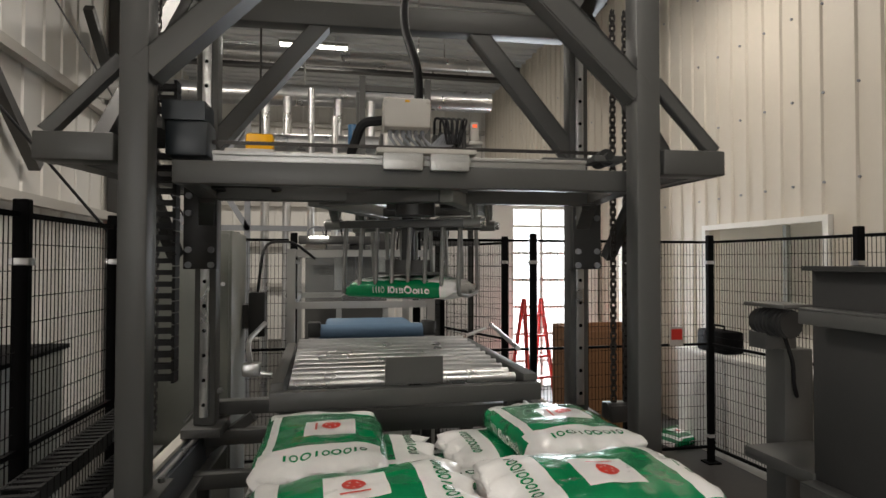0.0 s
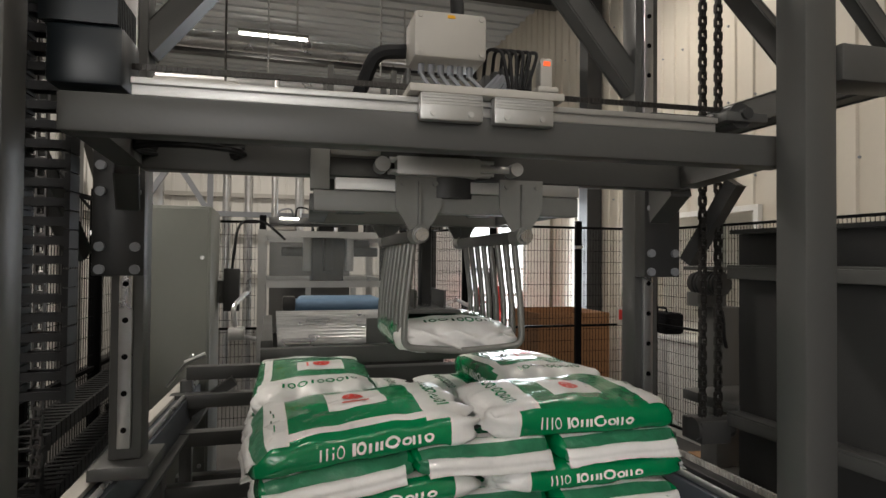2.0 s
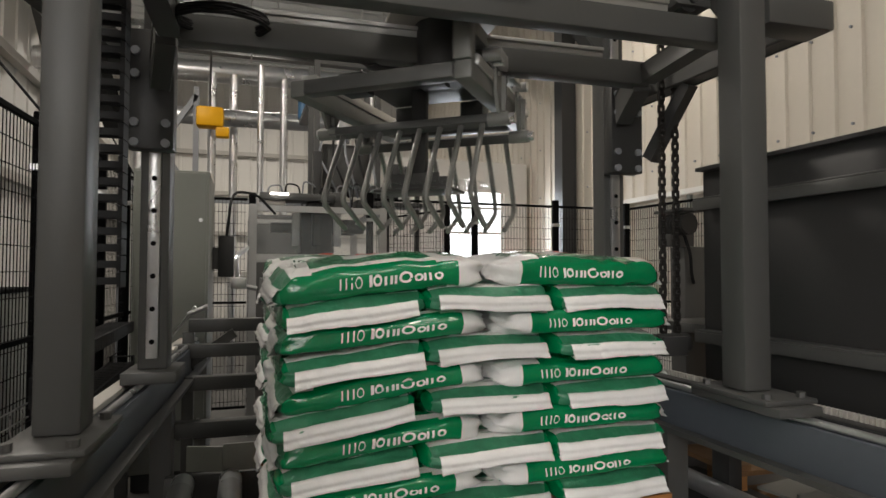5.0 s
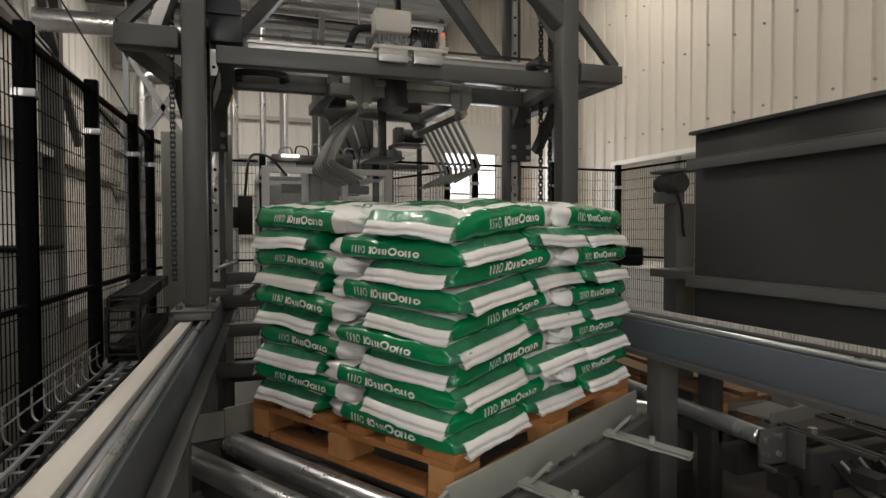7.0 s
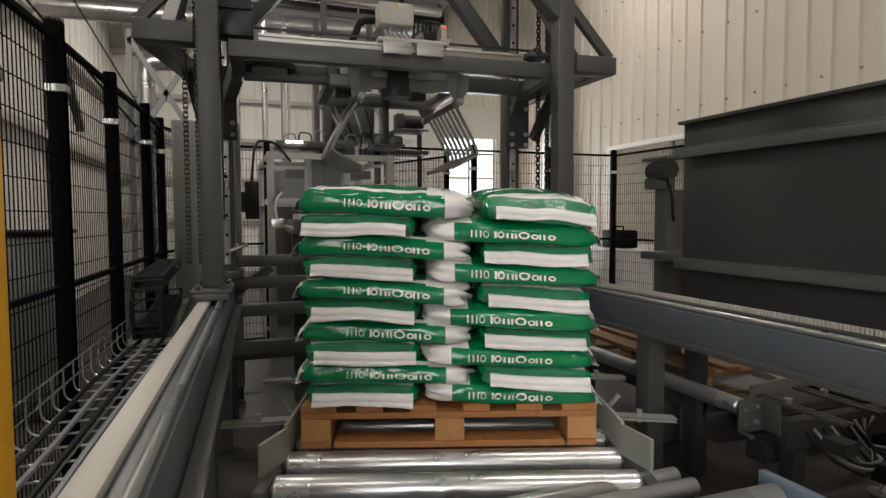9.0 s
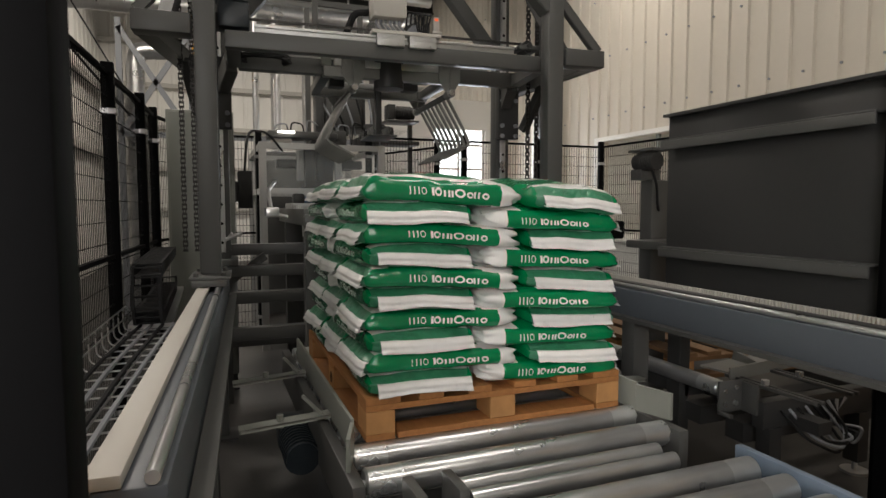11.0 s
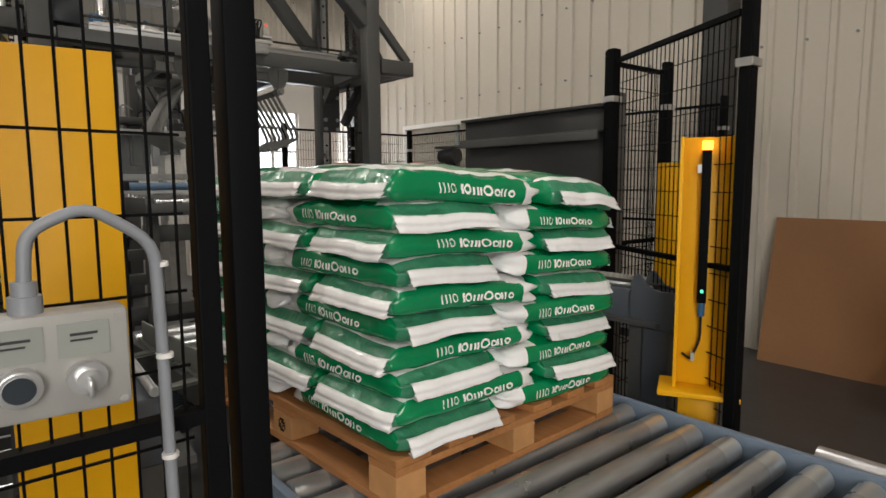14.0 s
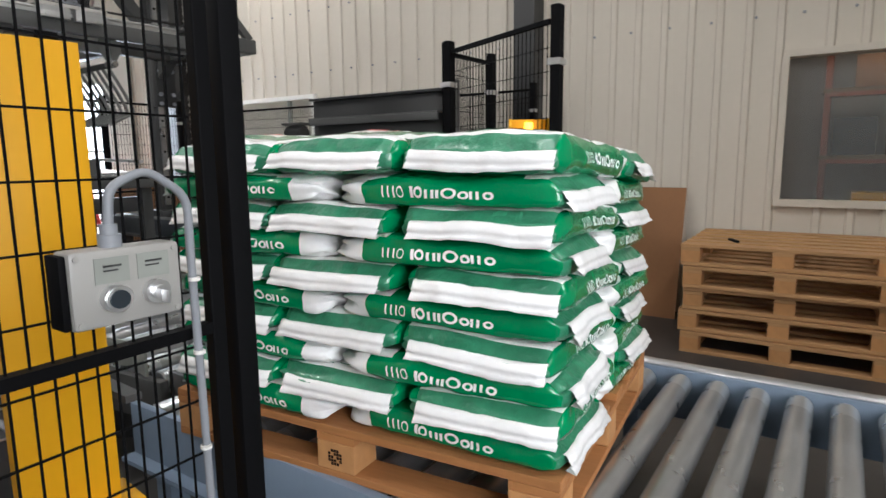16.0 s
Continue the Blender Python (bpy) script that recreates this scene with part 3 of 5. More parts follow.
STACK = []  # bag, pose on the pallet
for n in range(10):
    z = 0.144 + LAYER * (n + 0.5) + 0.006
    flip = 1 if n % 2 else -1  # odd index: long sides at the front edge
    slots = []
    for sx in (-1, 1):
        slots.append((sx * 0.302, -flip * 0.302, 0 if sx < 0 else 180))
    for sx in (-1, 0, 1):
        slots.append((sx * 0.402, flip * 0.208, -90 * flip))
    for x, y, rz in slots:
        m = pose(x + RNG.uniform(-0.011, 0.011), y + RNG.uniform(-0.011, 0.011), z, RNG.uniform(-1.0, 1.0), RNG.uniform(-0.8, 0.8), rz + RNG.uniform(-1.8, 1.8))
        top = "on top of" if n == 9 else "in"
        STACK.append((add_bag("glossy green and white plastic feed bag " + top + " the stack", Bag(len(STACK) + 1, m, n, n == 9)), m))
LAST = 48  # the middle bag of the top layer's rear row, set down by the gripper

# ---- turntable and roller conveyors ----
CX, CY = -0.028, 0.29
turntable = thing("turntable", "roller turntable carrying the loaded pallet", "conveyor", (CX, CY, 0))


def roller_mesh(half, r, band=0.11):
    """A steel conveyor roller: a worn barrel, bright bands at its ends, rounded rims and axle stubs."""
    prof = [(half + 0.028, 0.012), (half, 0.012), (half, r - 0.007), (half - 0.006, r - 0.0006), (half - band, r - 0.0006), (half - band - 0.004, r)]
    prof = [(-x, q) for x, q in prof] + prof[::-1]
    bm, seg = B(), 28
    rings = [[bm.verts.new((x, q * math.cos(2 * math.pi * k / seg), q * math.sin(2 * math.pi * k / seg))) for k in range(seg)] for x, q in prof]
    for i, (a, b) in enumerate(zip(rings, rings[1:])):
        for k in range(seg):
            f = bm.faces.new((a[k], a[(k + 1) % seg], b[(k + 1) % seg], b[k]))
            f.material_index = 0 if i == 5 else 1
    bm.faces.new(rings[0])
    bm.faces.new(rings[-1][::-1])
    return mesh_of("roller", bm, [ROLLER, ROLLER_END], True)


roll = roller_mesh(0.555, 0.045)
for i in range(10):
    o = new("roller", roll)
    o.parent, o.location, o.rotation_euler = turntable, (-0.81 + i * 0.18, 0, ZR - 0.045), (0, 0, radians(90))
for s in (-1, 1):
    part("side_frame", box(B(), -0.88, s * 0.585 - 0.02, 0.3, 0.88, s * 0.585 + 0.02, ZR - 0.02, 0.004), GREY, turntable)
    bm = box(B(), -0.66, s * 0.555 - 0.006, ZR - 0.01, 0.6, s * 0.555 + 0.006, ZR + 0.1, 0.002)
    bar(bm, (-0.66, s * 0.555, ZR + 0.04), (-0.8, s * 0.6, ZR + 0.04), 0.012, 0.1)
    part("guide_plate", bm, GREY_LIGHT, turntable, "bent light grey guide plate")
    for xx in (-0.3, 0.3):
        bm = bar(B(), (xx, s * 0.56, ZR + 0.0), (xx, s * 0.88, ZR - 0.02), 0.05, 0.014, 0.004)
        bar(bm, (xx, s * 0.57, ZR - 0.02), (xx, s * 0.66, ZR + 0.08), 0.02, 0.012)
        rod(bm, (xx, s * 0.74, ZR - 0.03), (xx, s * 0.74, ZR + 0.02), 0.012, 8)
        part("slotted_bracket", bm, GREY_LIGHT, turntable)
for xx in (-0.72, 0.72):
    part("cross_member", box(B(), xx - 0.03, -0.564, 0.28, xx + 0.03, 0.564, 0.36), GREY, turntable)
part("slewing_ring", rod(B(), (0, 0, 0.16), (0, 0, 0.28), 0.36, 36), GREY_DARK, turntable)
part("pedestal", rod(B(), (0, 0, 0.0), (0, 0, 0.158), 0.44, 36), GREY_DARK, turntable)
bm = rod(B(), (-0.3, 0.66, 0.33), (-0.05, 0.66, 0.33), 0.06, 18)
motor = part("drive_motor", bm, MOTORBLUE, turntable, "dark blue geared motor")
for k in range(8):
    part("fin", rod(B(), (-0.28 + k * 0.028, 0.66, 0.33), (-0.272 + k * 0.028, 0.66, 0.33), 0.068, 18), MOTORBLUE, motor)
part("gearbox", box(B(), -0.05, 0.6, 0.27, 0.08, 0.72, 0.39, 0.01), MOTORBLUE, turntable)


def conveyor(name, label, y0, y1, xc, step=0.132, half=0.56, frame_mat=BLUEGREY, r=0.042):
    c = thing(name, label, "conveyor", (xc, 0, 0))
    me = roller_mesh(half, r)
    n = int((y1 - y0) / step)
    for i in range(n):
        o = new("roller", me)
        o.parent, o.location = c, (0, y1 - 0.08 - i * step, ZR - r)
    for s in (-1, 1):
        bm = box(B(), s * (half + 0.03) - 0.014, y0, 0.3, s * (half + 0.03) + 0.014, y1, ZR + 0.005, 0.003)
        box(bm, s * (half + 0.06) - 0.03, y0, 0.3, s * (half + 0.06) + 0.03, y1, 0.315)
        part("side_frame", bm, frame_mat, c)
        for yy in (y0 + 0.15, y1 - 0.15):
            part("leg", box(B(), s * half - 0.035, yy - 0.04, 0.0, s * half + 0.035, yy + 0.04, 0.299), frame_mat, c)
            part("foot_plate", box(B(), s * half - 0.07, yy - 0.07, 0.0, s * half + 0.07, yy + 0.07, 0.012), STEEL, c)
    return c


out_conv = conveyor("outfeed_conveyor", "roller conveyor with steel rollers in blue-grey side frames", -4.1, -0.79, -0.07, half=0.63)
for s in (-1, 1):
    part("stop_bracket", box(box(B(), -0.37 + s * 0.06, -0.77, 0.34, -0.34 + s * 0.06, -0.63, 0.5, 0.003), -0.43, -0.785, 0.36, -0.23, -0.772, 0.4), GREY, out_conv)
short = mesh_of("idler_roller", rod(B(), (-0.36, 0, 0), (0.36, 0, 0), 0.028, 18), ROLLER, True)
for yy in (-0.645, -0.725):
    o = new("idler_roller", short)
    o.parent, o.location = out_conv, (0.1, yy, ZR - 0.045)
edge = thing("edge_roller", "long grey tube roller beside the outfeed conveyor", "roller", (0.72, -2.9, 0.44))
part("tube", rod(B(), (0, -1.1, 0), (0, 0.9, 0), 0.04, 18), STEEL, edge)
for yy in (-1.0, 0.8):
    part("support", box(B(), -0.03, yy - 0.03, -0.44, 0.03, yy + 0.03, -0.035), BLUEGREY, edge)
# side conveyor with an empty pallet, beyond the right-hand rail
side_conv = thing("pallet_infeed_conveyor", "dark pallet infeed conveyor with one long polished roller", "conveyor", (0, 0, 0))
long_roll = new("roller", roller_mesh(0.62, 0.037))
long_roll.parent, long_roll.location, long_roll.rotation_euler = side_conv, (1.125, 0.41, 0.45), (0, 0, radians(90))
bm = box(B(), 1.06, -0.262, 0.36, 1.2, -0.25, 0.5, 0.002)
box(bm, 1.05, -0.33, 0.36, 1.07, -0.2625, 0.375, 0.002)
box(bm, 1.19, -0.34, 0.36, 1.202, -0.2625, 0.49, 0.002)
part("end_bracket", bm, GREY, side_conv)
for dx, zz in ((1.09, 0.4), (1.09, 0.46), (1.15, 0.4), (1.15, 0.47)):
    part("bolt", rod(B(), (dx, -0.262, zz), (dx, -0.272, zz), 0.011, 8), STEEL, side_conv)
bm = bar(B(), (1.2, -0.1, 0.5), (1.75, -0.02, 0.5), 0.16, 0.01)
bar(bm, (1.2, -0.185, 0.5), (1.75, -0.105, 0.5), 0.01, 0.06)
bar(bm, (1.42, -0.14, 0.5), (1.42, 0.0, 0.53), 0.012, 0.05)
part("plate", bm, MIDGREY, side_conv, "bent sheet steel guide plate")
for x0, y0 in ((1.26, -0.12), (1.52, -0.08)):
    part("slotted_arm", box(box(B(), x0 - 0.025, y0 - 0.46, 0.47, x0 - 0.008, y0, 0.484, 0.002), x0 + 0.008, y0 - 0.46, 0.47, x0 + 0.025, y0, 0.484, 0.002), GREY, side_conv)
    part("clamp_bolt", rod(B(), (x0, y0 - 0.2, 0.484), (x0, y0 - 0.2, 0.505), 0.018, 6), STEEL, side_conv)
part("frame_beam", box(B(), 1.21, -0.36, 0.3, 1.9, -0.3, 0.42, 0.004), GREY_DARK, side_conv)
part("frame_beam", box(B(), 1.21, 0.1, 0.31, 1.38, 1.4, 0.4, 0.004), GREY_DARK, side_conv)
for xx, yy in ((1.28, -0.33), (1.85, -0.33)):
    part("leg", box(B(), xx - 0.035, yy - 0.035, 0.06, xx + 0.035, yy + 0.035, 0.299), GREY_DARK, side_conv)
    part("levelling_foot", rod(rod(B(), (xx, yy, 0.012), (xx, yy, 0.06), 0.012, 10), (xx, yy, 0.0), (xx, yy, 0.012), 0.06, 20), STEEL, side_conv)
for k in range(6):
    part("cable_loop", tube(B(), [(1.3 + 0.05 * k, -0.37, 0.38), (1.34 + 0.06 * k, -0.46, 0.28 - 0.015 * k), (1.5 + 0.03 * k, -0.5, 0.2 + 0.02 * k), (1.62, -0.45 + 0.02 * k, 0.28), (1.56 + 0.03 * k, -0.37, 0.39)], 0.007, 6), CABLE if k % 2 else RUBBER, side_conv, "loose cables in loops")
for yy in (-0.2, 0.05):
    part("cross_member", box(B(), 1.22, yy - 0.05, 0.2, 2.1, yy + 0.05, 0.29), GREY_DARK, side_conv)
add_pallet("pallet", "empty brown wooden pallet on the infeed conveyor", (1.78, 0.76, 0.357), 87, WOOD_OLD)
for xx in (1.4, 2.1):
    part("rail", box(B(), xx - 0.04, -0.5, 0.302, xx + 0.04, 1.45, 0.356), GREY_DARK, side_conv)
    part("leg", box(B(), xx - 0.03, 1.3, 0.0, xx + 0.03, 1.36, 0.301), GREY_DARK, side_conv)

# ---- rails on which the portal travels ----
for s, xr, label in ((-1, -1.03, "long grey machine rail with a pale top strip"), (1, 0.9, "long grey machine rail with a toothed rack")):
    rail = thing("travel_rail", label, "rail", (xr, 0, 0), -3.2 if s < 0 else 0.0, group="travel rails")
    part("rail_beam", box(B(), -0.05, -1.3, 0.72, 0.05, 2.3, 0.872, 0.006), BLUEGREY_DARK, rail)
    part("top_strip", box(B(), s * 0.035 - 0.025, -1.3, 0.873, s * 0.035 + 0.025, 2.25, 0.893, 0.002), GREY_DARK if s > 0 else BOXGREY, rail, "pale top strip")
    part("guide_track", rod(B(), (-s * 0.03, -1.3, 0.884), (-s * 0.03, 2.25, 0.884), 0.011, 12), STEEL, rail)
    part("inner_flange", box(B(), -s * 0.075 - 0.02, -1.36, 0.73, -s * 0.075 + 0.02, 2.3, 0.748), GREY, rail)
    if s > 0:
        bm = B()
        for k in range(240):
            yy = -1.28 + k * 0.0145
            box(bm, 0.056, yy, 0.889, 0.07, yy + 0.008, 0.912)
        box(bm, 0.056, -1.28, 0.873, 0.07, 2.2, 0.889)
        tagged(part("rack_teeth", bm, BOXGREY, rail, "pale toothed rack"), kind="stuff")
        prof = [(-1.22, 0.72), (-1.22, 0.9), (-1.235, 0.935), (-1.26, 0.945), (-1.285, 0.915), (-1.31, 0.89), (-1.36, 0.88), (-1.45, 0.885), (-1.56, 0.88), (-1.585, 0.86), (-1.585, 0.79), (-1.5, 0.735), (-1.42, 0.72)]
        for xs in (-0.064, 0.052):
            bm = B()
            ring = [[bm.verts.new((xs + dx, y, z)) for y, z in prof] for dx in (0, 0.012)]
            bm.faces.new(ring[0])
            bm.faces.new(ring[1][::-1])
            for i in range(len(prof)):
                j = (i + 1) % len(prof)
                bm.faces.new((ring[0][i], ring[0][j], ring[1][j], ring[1][i]))
            part("end_plate", bm, BLUEGREY_DARK, rail)
        part("end_post", box(B(), -0.06, -1.4, 0.012, 0.05, -1.28, 0.718, 0.005), BLUEGREY_DARK, rail)
        part("tension_screw", rod(rod(B(), (-0.07, -1.43, 0.845), (-0.07, -1.52, 0.835), 0.008, 8), (-0.075, -1.45, 0.845), (-0.055, -1.45, 0.845), 0.014, 8), STEEL, rail)
        part("sprocket", rod(rod(B(), (-0.075, -1.53, 0.83), (-0.06, -1.53, 0.83), 0.05, 18), (-0.09, -1.53, 0.83), (-0.075, -1.53, 0.83), 0.022, 12), GREY_DARK, rail)
    for yy in (-1.25, 0.1, 1.25, 2.2):
        part("leg", box(B(), -0.045, yy - 0.045, 0.012, 0.045, yy + 0.045, 0.719, 0.004), GREY, rail)
        part("foot_plate", box(B(), -0.09, yy - 0.09, 0.0, 0.09, yy + 0.09, 0.0115), GREY, rail)

cross = thing("support_stand", "grey steel cross frame between the travel rails", "frame", (0, 0, 0))
for yy, zz, x0, x1 in ((1.82, 0.99, -0.9, 0.5), (1.55, 0.72, -0.97, -0.4), (1.3, 0.55, -0.97, 0.84), (2.0, 0.36, -0.97, 0.84), (1.75, 0.86, -0.97, -0.3)):
    part("cross_bar", box(B(), x0, yy - 0.035, zz - 0.035, x1, yy + 0.035, zz + 0.035, 0.004), GREY, cross)
part("brace", bar(B(), (-0.93, 1.78, 0.76), (-0.66, 1.78, 0.95), 0.05, 0.05, 0.004), GREY, cross)
part("upright", box(B(), -0.93, 1.79, 0.0, -0.87, 1.85, 0.954, 0.004), GREY, cross)
part("upright", box(B(), 0.42, 1.79, 0.0, 0.48, 1.85, 0.954, 0.004), GREY, cross)
part("sensor_rod", rod(rod(B(), (-1.0, 1.84, 0.92), (-0.86, 1.72, 1.1), 0.008, 8), (-0.9, 1.72, 1.06), (-0.8, 1.72, 1.1), 0.012, 8), STEEL, cross)

# ---- infeed table with rollers, belt and carton behind ----
table = thing("infeed_table", "roller table where bags arrive, thin bright rollers in a grey frame", "conveyor", (0, 0, 0))
for i in range(11):
    part("roller", rod(B(), (-0.45, 1.12 + i * 0.098, 1.225 + 0.004 * i), (0.5, 1.12 + i * 0.098, 1.225 + 0.004 * i), 0.022, 14), STEEL, table)
part("front_rail", box(B(), -0.52, 1.0, 1.15, 0.58, 1.05, 1.22, 0.004), GREY, table)
for x0, x1 in ((-0.52, -0.47), (0.52, 0.58)):
    part("side_rail", box(B(), x0, 1.051, 1.16, x1, 2.24, 1.25, 0.004), GREY, table)
part("under_frame", box(B(), -0.48, 1.25, 0.98, 0.54, 1.33, 1.08, 0.004), GREY, table)
for xx in (-0.46, 0.52):
    for yy in (1.2, 2.1):
        part("leg", box(B(), xx - 0.035, yy - 0.035, 0.0, xx + 0.035, yy + 0.035, 1.159), GREY, table)
part("stop_plate", bar(B(), (-0.07, 1.06, 1.28), (0.17, 1.06, 1.28), 0.008, 0.11), GREY, table, "grey stop plate")
bm = rod(B(), (0.58, 1.3, 1.32), (0.7, 2.2, 1.34), 0.012, 8)
rod(bm, (0.5, 2.0, 1.3), (0.62, 2.0, 1.34), 0.01, 8)
part("guide_rod", bm, STEEL, table)
bm = tube(B(), [(-0.55, 1.5, 1.2), (-0.64, 1.5, 1.22), (-0.66, 1.5, 1.36), (-0.6, 1.7, 1.42)], 0.012, 8)
box(bm, -0.68, 1.46, 1.2, -0.6, 1.54, 1.26, 0.01)
part("air_fitting", bm, STEEL, table)
belt = thing("infeed_belt", "blue conveyor belt roller feeding the roller table", "conveyor", (0, 0, 0))
part("belt", box(B(), -0.3, 2.33, 1.25, 0.26, 2.85, 1.335, 0.03), BELT, belt)
part("head_roller", rod(B(), (-0.34, 2.33, 1.3), (0.3, 2.33, 1.3), 0.045, 20), BELT, belt)
for s, xx in ((-1, -0.37), (1, 0.33)):
    part("side_frame", box(B(), xx - 0.03, 2.3, 1.2, xx + 0.03, 2.9, 1.29, 0.004), ALU, belt)
    part("bearing", box(B(), xx - 0.04, 2.28, 1.27, xx + 0.04, 2.38, 1.36, 0.012), GREY_DARK, belt)
    for yy in (2.4, 2.85):
        part("leg", box(B(), xx - 0.03, yy - 0.03, 0.0, xx + 0.03, yy + 0.03, 1.199), GREY, belt)
guard = thing("flattener_frame", "aluminium machine frame with clear guards around the belt", "machine", (0, 0, 0))
for xx in (-0.55, 0.5):
    for yy in (3.2, 4.6):
        part("post", box(B(), xx - 0.03, yy - 0.03, 0, xx + 0.03, yy + 0.03, 1.82), ALU, guard)
for zz in (1.4, 1.79):
    for yy in (3.2, 4.6):
        part("cross_bar", box(B(), -0.519, yy - 0.025, zz - 0.025, 0.469, yy + 0.025, zz + 0.025), ALU, guard)
    for xx in (-0.55, 0.5):
        part("side_bar", box(B(), xx - 0.025, 3.231, zz - 0.025, xx + 0.025, 4.569, zz + 0.025), ALU, guard)
part("panel", box(B(), -0.518, 3.196, 1.43, 0.468, 3.204, 1.76), clear, guard)
part("mechanism", box(box(box(B(), -0.16, 3.4, 1.4, 0.1, 3.7, 1.8, 0.01), -0.4, 3.5, 1.62, 0.4, 3.6, 1.7, 0.01), -0.07, 3.3, 1.5, 0.0, 3.42, 2.3, 0.01), GREY_DARK, guard)
bm = rod(B(), (0.15, 3.9, 1.7), (0.38, 3.9, 1.7), 0.075, 16)
box(bm, 0.05, 3.82, 1.62, 0.16, 3.98, 1.78, 0.01)
part("motor", bm, GREY_DARK, guard)
for xx in (-0.2, 0.15):
    part("post", box(B(), xx - 0.02, 3.17, 1.0, xx + 0.02, 3.21, 1.372), ALU, guard)
    part("upright", box(B(), xx - 0.03, 3.4, 1.5, xx + 0.03, 3.46, 1.78, 0.004), ALU, guard)
for k, (x0, x1, z0, z1, mm) in enumerate(((-0.5, 0.1, 1.86, 1.92, GREY), (-0.46, -0.3, 1.821, 1.859, BOXGREY), (-0.12, 0.0, 1.821, 1.859, GREY_DARK), (0.06, 0.2, 1.821, 1.95, GREY), (0.3, 0.44, 1.821, 1.9, GREY_DARK))):
    part("top_unit", box(B(), x0, 3.18 + 0.03 * k, z0, x1, 3.42 + 0.04 * k, z1, 0.008), mm, guard)
part("top_lamp", box(B(), -0.42, 3.15, 1.9, -0.28, 3.18, 1.915), LAMPGLOW, guard, "small bright work light, lit")
for k in range(7):
    x0 = -0.45 + k * 0.14
    part("air_line", tube(B(), [(x0, 3.3, 1.82), (x0 + 0.02, 3.28, 1.98 + 0.03 * (k % 3)), (x0 + 0.12, 3.3, 2.0), (x0 + 0.16, 3.4, 1.83)], 0.007, 6), RUBBER if k % 2 else CABLE, guard)
hop = thing("bagging_machine", "grey bagging machine with a square housing, frame and pipes", "machine", (0, 0, 0))
part("housing", box(box(B(), 0.06, 3.75, 2.02, 0.5, 4.15, 2.46, 0.012), 0.1, 3.72, 2.06, 0.46, 3.749, 2.42, 0.004), GREY, hop)
part("neck", rod(B(), (0.28, 3.95, 2.46), (0.28, 3.95, 2.9), 0.1, 20), STEEL, hop)
part("cabinet", box(B(), -0.5, 5.0, 0, 0.35, 5.7, 1.9, 0.01), GREY, hop)
for xx, yy in ((0.0, 3.7), (0.56, 3.7), (0.0, 4.2), (0.56, 4.2)):
    part("upright", box(B(), xx - 0.025, yy - 0.025, 1.823, xx + 0.025, yy + 0.025, 3.3), GREY, hop)
for zz in (2.0, 2.55, 3.2):
    part("cross_bar", box(B(), 0.026, 3.68, zz - 0.025, 0.534, 3.72, zz + 0.025), GREY, hop)
for xx, zz in ((-0.45, 3.6), (-0.2, 3.3), (0.8, 3.5)):
    part("pipe", rod(B(), (xx, 5.2, 1.9), (xx, 5.2, zz), 0.035, 12), STEEL, hop)
for xx, zz in ((0.5, 1.98), (0.72, 2.18)):
    gear = part("gear_motor", rod(B(), (xx, 3.5, zz), (xx + 0.2, 3.5, zz), 0.06, 18), GREY_DARK, hop)
    for k in range(6):
        part("fin", rod(B(), (xx + 0.03 + k * 0.025, 3.5, zz), (xx + 0.036 + k * 0.025, 3.5, zz), 0.067, 18), GREY_DARK, gear)
    part("gearbox", box(B(), xx - 0.08, 3.43, zz - 0.07, xx - 0.001, 3.57, zz + 0.07, 0.01), GREY_DARK, hop)
part("motor_shelf", box(B(), 0.4, 3.4, 1.86, 0.95, 3.66, 1.9, 0.004), GREY, hop)
part("motor_shelf", box(B(), 0.62, 3.4, 2.08, 0.95, 3.66, 2.1, 0.004), GREY, hop)
for xx in (0.64, 0.93):
    part("shelf_post", box(B(), xx - 0.02, 3.62, 0.0, xx + 0.02, 3.66, 2.079), GREY, hop)
for k in range(5):
    part("hose", tube(B(), [(0.05 + 0.1 * k, 3.68, 2.5), (0.0 + 0.12 * k, 3.55, 2.3), (0.1 + 0.1 * k, 3.5, 2.1), (0.2 + 0.08 * k, 3.6, 1.95)], 0.01, 6), RUBBER if k % 2 else CABLE, hop)
part("blue_motor", rod(B(), (0.0, 4.9, 2.95), (0.0, 4.9, 3.15), 0.07, 16), PIPEBLUE, hop, "small blue motor")
part("motor_bracket", box(B(), -0.05, 4.2, 2.9, 0.05, 4.97, 2.949), GREY, hop)
part("blue_motor", rod(B(), (0.4, 5.0, 3.0), (0.55, 5.0, 3.15), 0.07, 16), PIPEBLUE, hop, "small blue motor")
part("motor_bracket", box(B(), 0.4, 4.2, 2.88, 0.5, 5.0, 2.929), GREY, hop)
hoist = thing("chain_hoist", "yellow chain hoist hanging from the roof beam", "hoist", (-0.98, 5.2, 2.85))
part("hoist_body", box(box(B(), -0.14, -0.1, 0, 0.14, 0.1, 0.22, 0.03), 0.06, -0.07, -0.1, 0.2, 0.07, 0.01, 0.02), YELLOW, hoist)
part("hoist_chain", rod(B(), (0, 0, 0.22), (0, 0, ZC - 2.85 - 0.05), 0.012, 8), CHAIN, hoist)
lat = thing("pipe_gantry", "light steel lattice stand behind the bagging line", "frame", (0, 0, 0))
